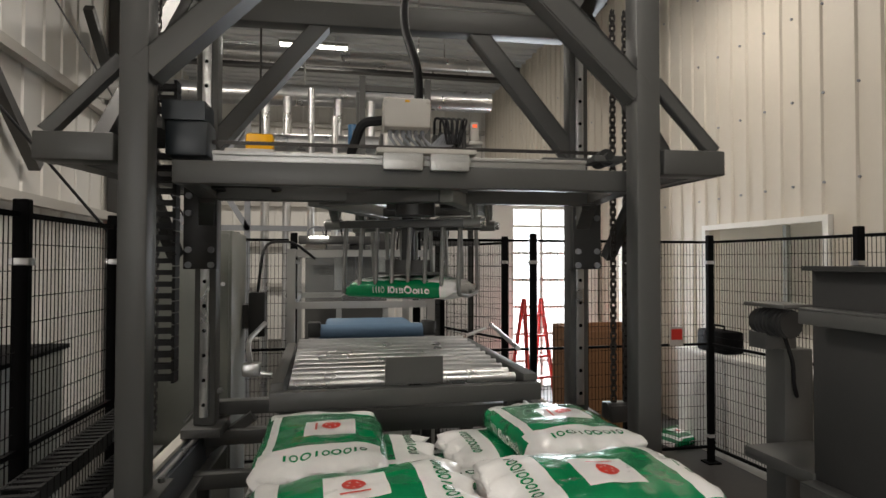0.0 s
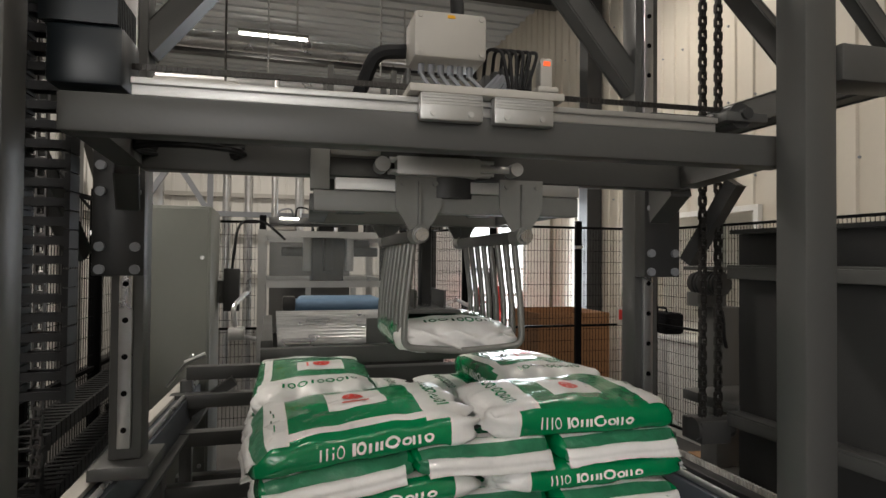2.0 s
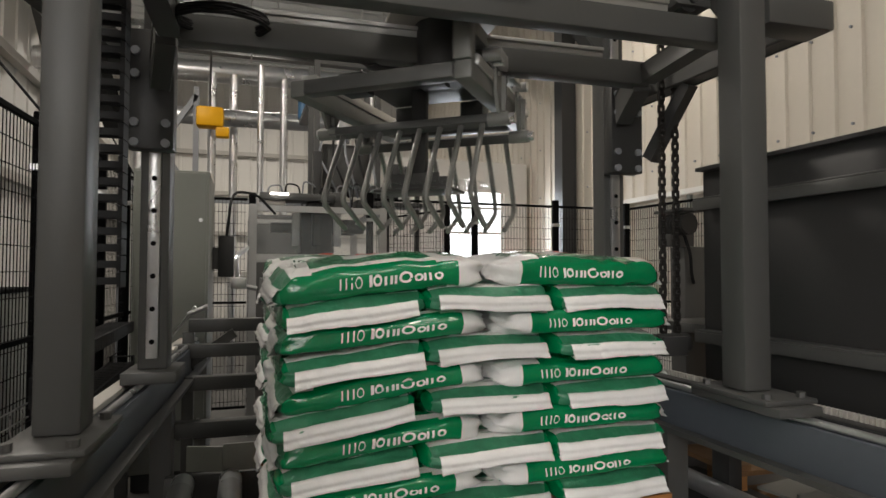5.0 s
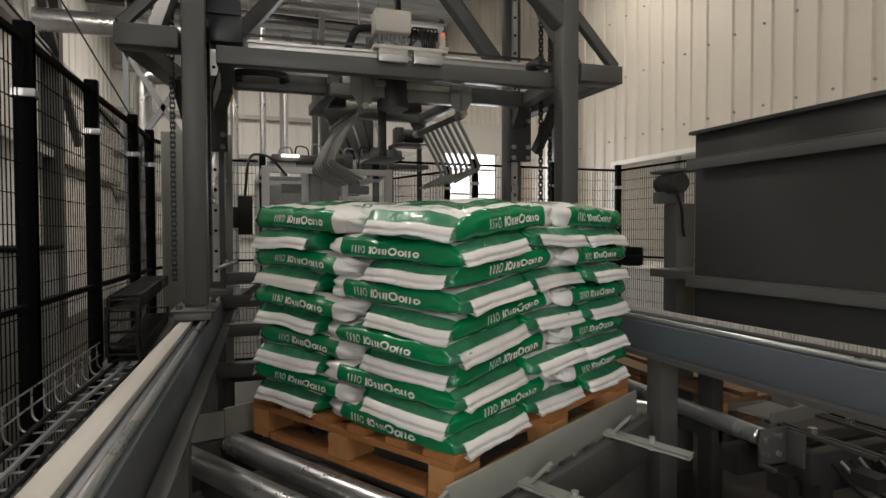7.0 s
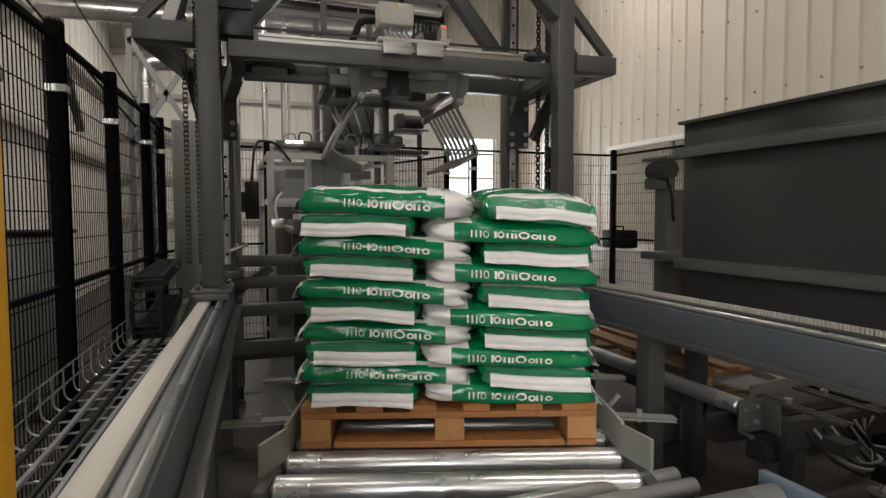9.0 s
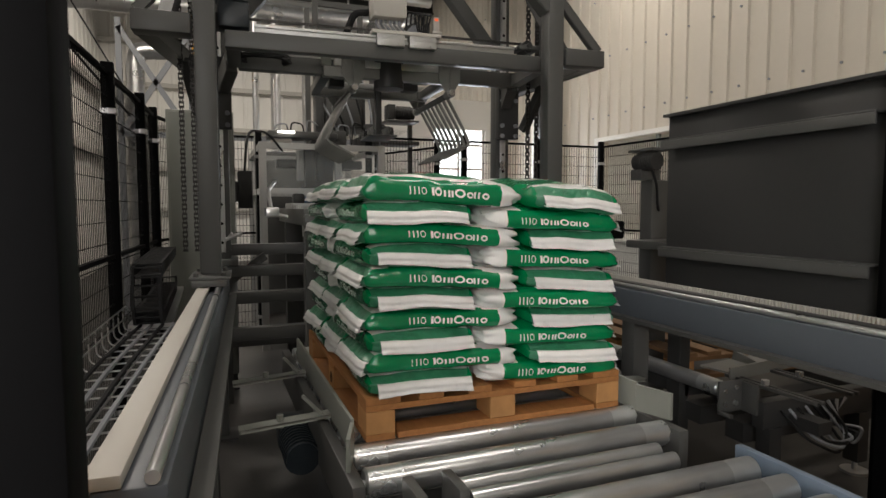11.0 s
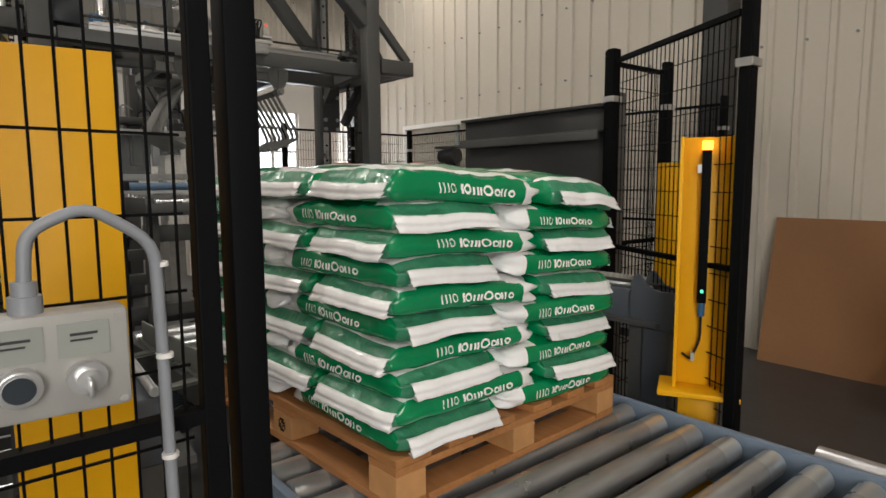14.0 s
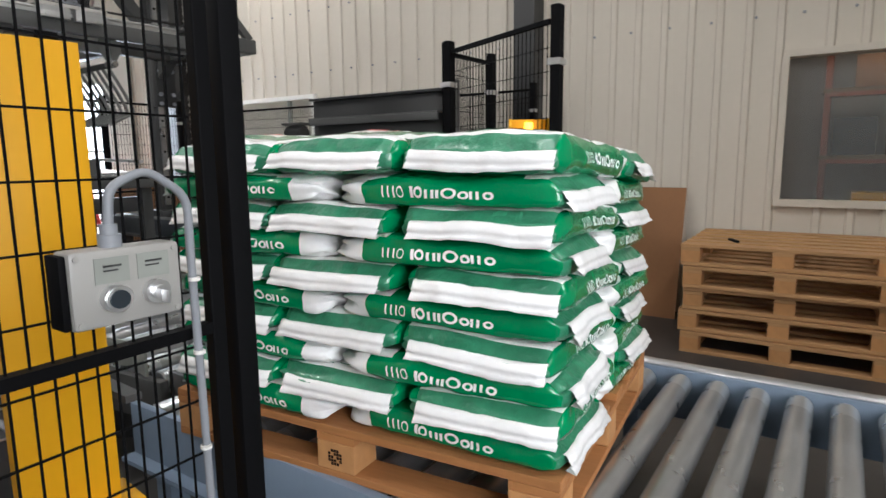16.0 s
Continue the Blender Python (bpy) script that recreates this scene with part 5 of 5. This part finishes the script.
# ---- big dark panel and its frame beside the cell ----
panel = thing("lift_gate", "large dark grey steel plate with horizontal stiffeners", "machine", (0, 0, 0))
part("plate", box(B(), 1.16, -0.86, 0.82, 1.175, 0.2, 1.7, 0.002), GREY_DARK, panel)
for zz in (1.585, 1.06):
    part("stiffener", box(box(B(), 1.098, -0.84, zz - 0.004, 1.1595, 0.19, zz + 0.004, 0.002), 1.098, -0.84, zz - 0.045, 1.106, 0.19, zz - 0.0041, 0.002), GREY, panel)
part("top_edge", box(B(), 1.12, -0.86, 1.701, 1.2, 0.2, 1.715), GREY_DARK, panel)
part("edge_post", box(B(), 1.13, -0.93, 0.0, 1.2, -0.861, 1.76, 0.004), GREY, panel)
part("edge_post", box(B(), 1.176, 0.1, 0.0, 1.24, 0.19, 1.69, 0.004), GREY_DARK, panel)
sup = thing("gate_support", "grey support post with motor and brackets", "machine", (0.22, 0.08, 0.09))
part("post", box(B(), 1.1, 0.42, -0.09, 1.22, 0.52, 1.32, 0.006), GREY, sup)
part("bracket", box(B(), 0.93, 0.115, 0.6, 1.2, 0.418, 0.65, 0.003), GREY, sup)
part("bracket", box(B(), 0.93, 0.115, 0.95, 1.2, 0.418, 0.99, 0.003), GREY, sup)
bm = rod(B(), (1.06, 0.34, 1.42), (1.06, 0.5, 1.42), 0.045, 18)
motor = part("motor", bm, GREY_DARK, sup)
for k in range(7):
    part("fin", rod(B(), (1.06, 0.345 + k * 0.02, 1.42), (1.06, 0.352 + k * 0.02, 1.42), 0.051, 18), GREY_DARK, motor)
part("motor_plate", box(B(), 1.01, 0.32, 1.475, 1.14, 0.52, 1.49, 0.003), GREY, sup)
part("motor_mount", box(B(), 1.03, 0.43, 1.321, 1.16, 0.52, 1.38, 0.003), GREY, sup)
part("cable", tube(B(), [(1.08, 0.4, 1.38), (1.1, 0.38, 1.28), (1.12, 0.4, 1.2), (1.15, 0.42, 1.15)], 0.008, 6), RUBBER, sup)

# ---- yellow light-curtain posts ----


def light_post(x, y, rz, label, top=1.49):
    t = thing("light_curtain_post", label, "post", (x, y, 0), rz)
    part("back_plate", box(B(), -0.09, -0.012, 0.56, 0.09, 0.0, top, 0.002), YELLOW, t)
    for dx in (-0.084, 0.084):
        part("side_flange", box(B(), dx - 0.006, -0.075, 0.56, dx + 0.006, -0.0121, top, 0.002), YELLOW, t)
    part("shelf", box(B(), -0.14, -0.13, 0.54, 0.14, 0.06, 0.5595, 0.002), YELLOW, t)
    part("base_post", box(B(), -0.07, -0.06, 0.0, 0.07, 0.04, 0.5395, 0.004), YELLOW, t)
    part("sensor_strip", box(B(), -0.016, -0.045, 0.88, 0.016, -0.013, 1.44, 0.002), BLACK, t, "black light-curtain strip")
    part("indicator", box(B(), -0.004, -0.0475, 0.92, 0.004, -0.0455, 0.93), LED, t)
    part("plug", rod(B(), (0, -0.03, 0.83), (0, -0.03, 0.879), 0.013, 10), PIPEBLUE, t)
    part("cable", tube(B(), [(0, -0.03, 0.83), (0, -0.035, 0.74), (-0.03, -0.03, 0.66), (-0.06, -0.02, 0.68)], 0.005, 6), RUBBER, t)
    for zz in (0.66, 1.36):
        part("clip", box(B(), -0.03, -0.05, zz, -0.017, -0.013, zz + 0.03), STEEL, t)
    return t


lp = light_post(0.78, -1.56, -62, "yellow light-curtain post with a black sensor strip")
part("beacon", rod(B(), (0, -0.03, 1.445), (0, -0.03, 1.475), 0.018, 12), BEACON, lp, "small amber lamp, lit")
light_post(-1.24, -1.49, 172, "yellow light-curtain post behind the mesh", 1.55)
yp = thing("yellow_bollard", "yellow steel post behind the fence", "post", (1.35, -1.1, 0))
part("channel", box(B(), -0.05, -0.05, 0.0, 0.05, 0.05, 1.42, 0.004), YELLOW, yp)

# ---- control box on the near fence ----
cbx = thing("button_box", "grey button box with push button and key switch on the fence", "control box", (-1.318, -1.868, 1.083), -2)
bm = box(B(), -0.1, -0.075, 0.0, 0.1, -0.012, 0.15, 0.008)
for dx in (-0.088, 0.088):
    for dz in (0.012, 0.138):
        rod(bm, (dx, -0.075, dz), (dx, -0.078, dz), 0.006, 8)
# case coloured darker than its plastic, as if in shade
part("case", bm, BOXGREY_SHADED, cbx)
part("end_cap", box(B(), -0.114, -0.07, 0.004, -0.1005, -0.016, 0.146, 0.004), BLACK, cbx)
for dx in (-0.03, 0.045):
    part("legend_plate", box(B(), dx - 0.03, -0.0775, 0.085, dx + 0.03, -0.0755, 0.135), GREY_LIGHT, cbx)
    bm = box(B(), dx - 0.016, -0.079, 0.116, dx + 0.016, -0.0778, 0.12)
    box(bm, dx - 0.016, -0.079, 0.108, dx + 0.01, -0.0778, 0.111)
    part("legend_print", bm, GREY_DARK, cbx)
part("push_button", rod(rod(B(), (-0.03, -0.0755, 0.055), (-0.03, -0.092, 0.055), 0.026, 24), (-0.03, -0.092, 0.055), (-0.03, -0.096, 0.055), 0.022, 24), STEEL, cbx, "blue push button with a steel collar")
part("button_cap", rod(B(), (-0.03, -0.0962, 0.055), (-0.03, -0.099, 0.055), 0.018, 24), MOTORBLUE, cbx)
part("key_switch", rod(rod(B(), (0.045, -0.0755, 0.055), (0.045, -0.09, 0.055), 0.024, 24), (0.045, -0.09, 0.055), (0.045, -0.1, 0.055), 0.014, 16), STEEL, cbx)
part("key", box(B(), 0.043, -0.125, 0.035, 0.047, -0.1, 0.06, 0.001), STEEL, cbx)
part("cable_gland", rod(rod(B(), (-0.015, -0.045, 0.15), (-0.015, -0.045, 0.175), 0.02, 12), (-0.015, -0.045, 0.175), (-0.015, -0.045, 0.195), 0.015, 12), CABLE, cbx)
part("mount", box(B(), -0.05, -0.0115, 0.05, 0.05, 0.004, 0.09), STEEL, cbx)
bm = tube(B(), [(-0.015, -0.045, 0.19), (-0.01, -0.045, 0.265), (0.06, -0.045, 0.3), (0.145, -0.04, 0.24), (0.15, -0.03, 0.1), (0.155, -0.03, -0.3), (0.16, -0.03, -0.9)], 0.009, 10)
part("cable", bm, CABLE, cbx, "grey cable tied to the mesh")
for zz in (0.2, 0.05, -0.12, -0.35, -0.6):
    part("cable_tie", rod(B(), (0.1525, -0.033, zz), (0.1525, -0.033, zz + 0.008), 0.0125, 10), WALLL, cbx)

cbx.scale = (0.8, 0.8, 0.74)

# ---- cable tray and cable chain along the left-hand rail ----
tray = thing("cable_tray", "galvanised wire cable tray with blue-grey cables along the rail", "cable tray", (-1.25, 0, 0.72), -3.2)
for xx, zz in ((-0.12, 0), (-0.06, 0), (0.0, 0), (0.06, 0), (0.12, 0), (-0.14, 0.05), (0.14, 0.05), (-0.14, 0.1), (0.14, 0.1)):
    part("long_wire", rod(B(), (xx, -1.3, zz), (xx, 0.75, zz), 0.003, 6), STEEL, tray)
hoop = mesh_of("hoop_wire", tube(B(), [(-0.14, 0, 0.1), (-0.14, 0, 0.0), (0.14, 0, 0.0), (0.14, 0, 0.1)], 0.003, 6), STEEL, True)
for k in range(21):
    o = new("hoop_wire", hoop)
    o.parent, o.location = tray, (0, -1.3 + k * 0.1, 0)
for k in range(5):
    part("cable", tube(B(), [(-0.1 + 0.05 * k, -1.3, 0.012), (-0.08 + 0.04 * k, -0.6, 0.018), (-0.11 + 0.05 * k, 0.0, 0.012), (-0.08 + 0.045 * k, 0.75, 0.012)], 0.008, 6), CABLE if k % 2 else RUBBER, tray)
for yy in (-1.0, 0.3):
    part("support", box(B(), -0.02, yy - 0.02, -0.72, 0.02, yy + 0.02, -0.004), GREY, tray)
drag = thing("cable_chain", "black plastic cable chain folded over itself", "cable chain", (-1.25, 0.0, 0.735))
bm = B()
pts = [(0.75 + 0.05 * i, 0.03) for i in range(24)] + [(1.95, 0.06)]
loop = [(0.75 - 0.11 * math.sin(a), 0.14 - 0.11 * math.cos(a)) for a in (math.pi * k / 7 for k in range(1, 8))] + [(0.75 + 0.05 * i, 0.25) for i in range(1, 24)]
for y, z in pts + loop:
    box(bm, -0.06, y - 0.021, z - 0.028, -0.048, y + 0.021, z + 0.028)
    box(bm, 0.048, y - 0.021, z - 0.028, 0.06, y + 0.021, z + 0.028)
    box(bm, -0.047, y - 0.012, z - 0.026, 0.047, y + 0.012, z - 0.02)
    box(bm, -0.047, y - 0.012, z + 0.02, 0.047, y + 0.012, z + 0.026)
tagged(part("chain_link", bm, RUBBER, drag), kind="stuff")
part("trough", box(B(), -0.09, 0.76, -0.02, 0.09, 2.1, 0.0), STEEL, drag)
for yy in (0.85, 2.0):
    part("support", box(B(), -0.03, yy - 0.03, -0.735, 0.03, yy + 0.03, -0.0205), GREY, drag)

# ---- things along the walls ----
sheet = thing("cardboard_sheet", "large brown cardboard sheet leaning against the wall", "cardboard", (3.3, -1.25, 0), 0)
part("sheet", bar(B(), (-0.08, 0, 0.0), (0.14, 0, 1.06), 0.95, 0.008, 0, (1, 0, 0)), CARD, sheet)
for k in range(5):
    add_pallet("pallet", "pale wooden pallet in a stack beside the wall", (2.92 + 0.02 * ((k * 7) % 3 - 1), -2.52 + 0.015 * ((k * 5) % 3 - 1), 0.149 * k), 90 + (k % 3) * 1.2, WOOD_PALE, "pallet stack")
knife = thing("box_cutter", "black box cutter lying on the pallet stack", "tool", (2.66, -2.2, 0.7405), 30)
part("handle", box(B(), -0.07, -0.012, 0, 0.07, 0.012, 0.016, 0.004), BLACK, knife)
bin_ = thing("carton_bin", "large brown cardboard bin behind the fence", "box", (2.5, 4.3, 0.12))
for x0, y0, x1, y1 in ((-0.4, -0.4, 0.4, -0.385), (-0.4, 0.385, 0.4, 0.4), (-0.4, -0.384, -0.385, 0.384), (0.385, -0.384, 0.4, 0.384)):
    part("side", box(B(), x0, y0, 0, x1, y1, 0.95), CARD, bin_)
part("bottom", box(B(), -0.384, -0.384, 0, 0.384, 0.384, 0.012), CARD, bin_)
part("skid", box(B(), -0.4, -0.4, -0.12, 0.4, 0.4, -0.001), WOOD, bin_)
loose = add_bag("loose green and white bag lying on the floor behind the fence", Bag(77), "")
loose.matrix_world = pose(3.1, 3.9, BH / 2 + 0.004, 0, 0, 20)
desk = thing("work_bench", "white workbench against the wall behind the fence", "bench", (3.28, 3.2, 0))
part("top", box(B(), -0.16, -0.8, 0.86, 0.16, 0.8, 0.9, 0.004), WALLL, desk)
part("front", box(B(), -0.15, -0.78, 0.0, -0.12, 0.78, 0.859), WALLL, desk)
case = thing("tool_case", "black tool case on the workbench", "case", (3.28, 3.55, 0.901))
part("case", box(B(), -0.1, -0.2, 0, 0.1, 0.2, 0.2, 0.02), BLACK, case)
part("handle", tube(B(), [(0, -0.07, 0.195), (0, -0.07, 0.24), (0, 0.07, 0.24), (0, 0.07, 0.195)], 0.01, 8), BLACK, case)
mach = thing("stretch_wrapper", "grey machine cabinet standing behind the mesh fence", "machine", (-2.3, 2.6, 0))
part("cabinet", box(B(), -0.3, -0.4, 0, 0.3, 0.4, 1.15, 0.01), GREY_LIGHT, mach)
part("top", box(B(), -0.33, -0.43, 1.151, 0.33, 0.43, 1.18, 0.006), BLACK, mach)
unit = thing("machine_cabinet", "pale grey machine cabinet on a dark plinth behind the fence", "cabinet", (-2.25, 0.95, 0))
part("body", box(B(), -0.3, -0.45, 0.12, 0.3, 0.45, 0.98, 0.012), BOXGREY, unit)
part("plinth", box(B(), -0.27, -0.42, 0.0, 0.27, 0.42, 0.119), RUBBER, unit)
part("lid", box(B(), -0.31, -0.46, 0.981, 0.31, 0.46, 1.0, 0.006), GREY_LIGHT, unit)
part("door", box(B(), 0.301, -0.4, 0.16, 0.312, 0.4, 0.94, 0.003), GREY_LIGHT, unit)
part("handle", box(B(), 0.3125, 0.28, 0.5, 0.33, 0.31, 0.62, 0.004), BLACK, unit)
ladder = thing("step_ladder", "red step ladder standing in the doorway", "ladder", (2.35, 6.0, 0), 15)
for s in (-1, 1):
    part("stile", bar(B(), (s * 0.2, -0.2, 0), (s * 0.13, 0, 1.25), 0.03, 0.05), WARMRED, ladder)
    part("rear_stile", bar(B(), (s * 0.2, 0.25, 0), (s * 0.13, 0.02, 1.25), 0.03, 0.04), WARMRED, ladder)
for k in range(4):
    part("tread", box(B(), -0.17 + 0.012 * k, -0.2 + 0.04 * k, 0.25 + 0.26 * k, 0.17 - 0.012 * k, -0.1 + 0.04 * k, 0.275 + 0.26 * k), WARMRED, ladder)
sign = thing("wall_sign", "small orange and white safety sign on the fence", "sign", (2.62, 3.21, 1.02))
part("board", box(B(), -0.06, -0.006, 0, 0.06, 0.006, 0.16), BOXGREY, sign)
part("print", box(B(), -0.05, -0.0085, 0.05, 0.05, -0.0065, 0.14), WARMRED, sign)
for k, (a, b) in enumerate((((-2.9, 4.0, 4.6), (-1.5, 4.5, 2.0)), ((-3.05, 2.0, 3.9), (-1.45, 2.2, 1.85)))):
    w = thing("guy_wire", "thin dark cable slanting down from the roof", "cable")
    part("strand", rod(B(), a, b, 0.008, 6), RUBBER, w)


# ---- motion ----
def lerp(rows, t):
    """Smooth value of a table of (seconds, values...) at t."""
    if t <= rows[0][0]:
        return rows[0][1:]
    for a, b in zip(rows, rows[1:]):
        if t <= b[0]:
            u = (t - a[0]) / (b[0] - a[0])
            return [p + (q - p) * u for p, q in zip(a[1:], b[1:])]
    return rows[-1][1:]


# seconds: x, y, z of the pallet's base, turn
PALLET_ROWS = [(0, 0.085, 0.375, ZR - 0.19, 0), (1, 0.08, 0.37, ZR - 0.185, 0), (1.5, 0.077, 0.368, ZR - 0.175, 0), (2.5, 0.068, 0.365, ZR - 0.148, 0), (3.0, 0.06, 0.36, ZR - 0.118, 0), (3.5, 0.054, 0.348, ZR - 0.086, 0), (4.0, 0.05, 0.335, ZR - 0.064, 0), (4.5, 0.052, 0.305, ZR - 0.046, 0), (5.0, 0.052, 0.285, ZR - 0.026, 0), (5.4, 0.04, 0.288, ZR - 0.012, 0), (6.2, 0.01, CY, ZR, 12), (7.3, -0.005, CY, ZR, 37), (7.5, -0.008, CY, ZR, 42), (8, -0.015, CY, ZR, 54), (8.5, -0.032, CY, ZR, 64), (9, -0.045, CY, ZR, 71.5), (9.2, -0.046, CY, ZR, 74), (10.3, -0.04, CY, ZR, 90), (10.9, -0.034, CY, ZR, 90), (11.2, -0.02, 0.22, ZR, 90), (11.5, -0.03, 0.11, ZR, 90), (12.5, -0.03, -0.256, ZR, 90), (13.5, -0.07, -0.645, ZR, 92), (14, -0.1, -0.85, ZR, 93), (14.5, -0.115, -1.05, ZR, 94), (15.0, -0.133, -1.259, ZR, 94.6), (15.5, -0.172, -1.47, ZR, 95), (16, -0.225, -1.69, ZR, 95.4)]
# seconds: y of the portal's front columns, z of the bridge, turn of the gripper, opening of the forks, drop of the pusher
PORTAL_ROWS = [(0, 0.77, 2.05, 65, 0, 0), (0.25, 0.6, 2.045, 42, 0, 0), (0.5, 0.37, 2.045, 20, 0, 0), (1.0, 0.05, 2.032, 0, 0, 0), (1.25, -0.17, 2.01, 0, 0, 0), (1.5, -0.27, 1.955, 0, 0, 0), (2.0, -0.34, 1.9, 0, 0, 0), (2.3, -0.36, 1.874, 0, 15, 0.1), (2.5, -0.36, 1.868, 0, 21, 0.22), (3.0, -0.36, 1.873, 0, 23, 0.22), (3.5, -0.36, 1.908, 0, 23, 0.22), (4.0, -0.37, 1.98, 0, 23, 0.05), (4.5, -0.38, 2.056, 3, 23, 0.0), (4.75, -0.37, 2.07, 22, 23, 0), (5.0, -0.28, 2.08, 54, 23, 0), (5.2, -0.19, 2.085, 78, 23, 0), (5.7, 0.2, 2.09, 90, 23, 0), (6.4, 0.7, 2.09, 60, 23, 0), (7.0, 0.85, 2.09, 6, 23, 0), (7.3, 0.85, 2.09, 0, 23, 0), (16, 0.85, 2.09, 0, 23, 0)]
GY = 0.78  # the gripper's axis behind the front columns
SKEW, YAW = 0.05, -3.0  # the rails run slightly askew


def motions():
    fine = sorted({round(0.1 * k, 2) for k in range(161)})
    coarse = [t for t in fine if t <= 5.6 and round(t * 10) % 5 == 0 or 5.6 < t <= 10.5 and round(t * 10) % 2 == 0 or t > 10.5 and round(t * 10) % 5 == 0]

    def base(t):
        x, y, z, a = lerp(PALLET_ROWS, t)
        return pose(x, y, z, 0, 0, a)

    def drift(t, y):
        return SKEW * y - 0.045 * min(max((t - 5.2) / 1.8, 0), 1)

    def grip(t):
        y, z, a, o, d = lerp(PORTAL_ROWS, t)
        return pose(0.055 + drift(t, y), y + GY, z - 0.105 + 0.09 * min(max((y - 0.2) / 0.5, 0), 1), 0, 0, a + YAW)

    pal = [(t, base(t)) for t in coarse]
    walk(pallet, pal)
    walk(turntable, [(t, pose(CX, CY, 0, 0, 0, lerp(PALLET_ROWS, t)[3])) for t in coarse])
    for i, (b, m) in enumerate(STACK):
        if i == LAST:
            held = pose(0.06, 0.0, -0.45, 0, 0, -90)
            rows = []
            for t in fine:
                if t > 2.5 and t not in coarse:
                    continue
                m0, m1 = grip(t) @ held, base(t) @ m
                u = min(max((t - 2.1) / 0.3, 0), 1)
                rows.append((t, m0.lerp(m1, u) if u < 1 else m1))
            walk(b, rows)
        else:
            walk(b, [(t, p @ m) for t, p in pal])
    times = sorted({r[0] for r in PORTAL_ROWS} | {t for t in fine if t <= 7.4})

    def square(t, ahead, z, aside=0.0):
        y = lerp(PORTAL_ROWS, t)[0]
        return pose(drift(t, y), y, 0, 0, 0, YAW) @ pose(aside, ahead, z)

    walk(portal, [(t, square(t, 0, 0)) for t in times])
    walk(bridge, [(t, square(t, 0.12, lerp(PORTAL_ROWS, t)[1])) for t in times])
    walk(shuttle, [(t, square(t, 0.5, lerp(PORTAL_ROWS, t)[1], 0.02)) for t in times])
    walk(gripper, [(t, grip(t)) for t in times])

    def apart(t):
        u = min(max((t - 5.2) / 1.7, 0), 1)
        return XL0 + (XL1 - XL0) * u, XR0 + (XR1 - XR0) * u

    for k, (c, f, s) in enumerate(((carrier_l, fork_l, 1), (carrier_r, fork_r, -1))):
        walk(c, [(t, pose(apart(t)[k], 0, 0)) for t in times])
        walk(f, [(t, pose(apart(t)[k], 0, -0.125, 0, s * lerp(PORTAL_ROWS, t)[3], 0)) for t in times])
    walk(plunger, [(t, pose(0, 0, -0.36 - lerp(PORTAL_ROWS, t)[4], 0, 0, 0)) for t in times])


motions()
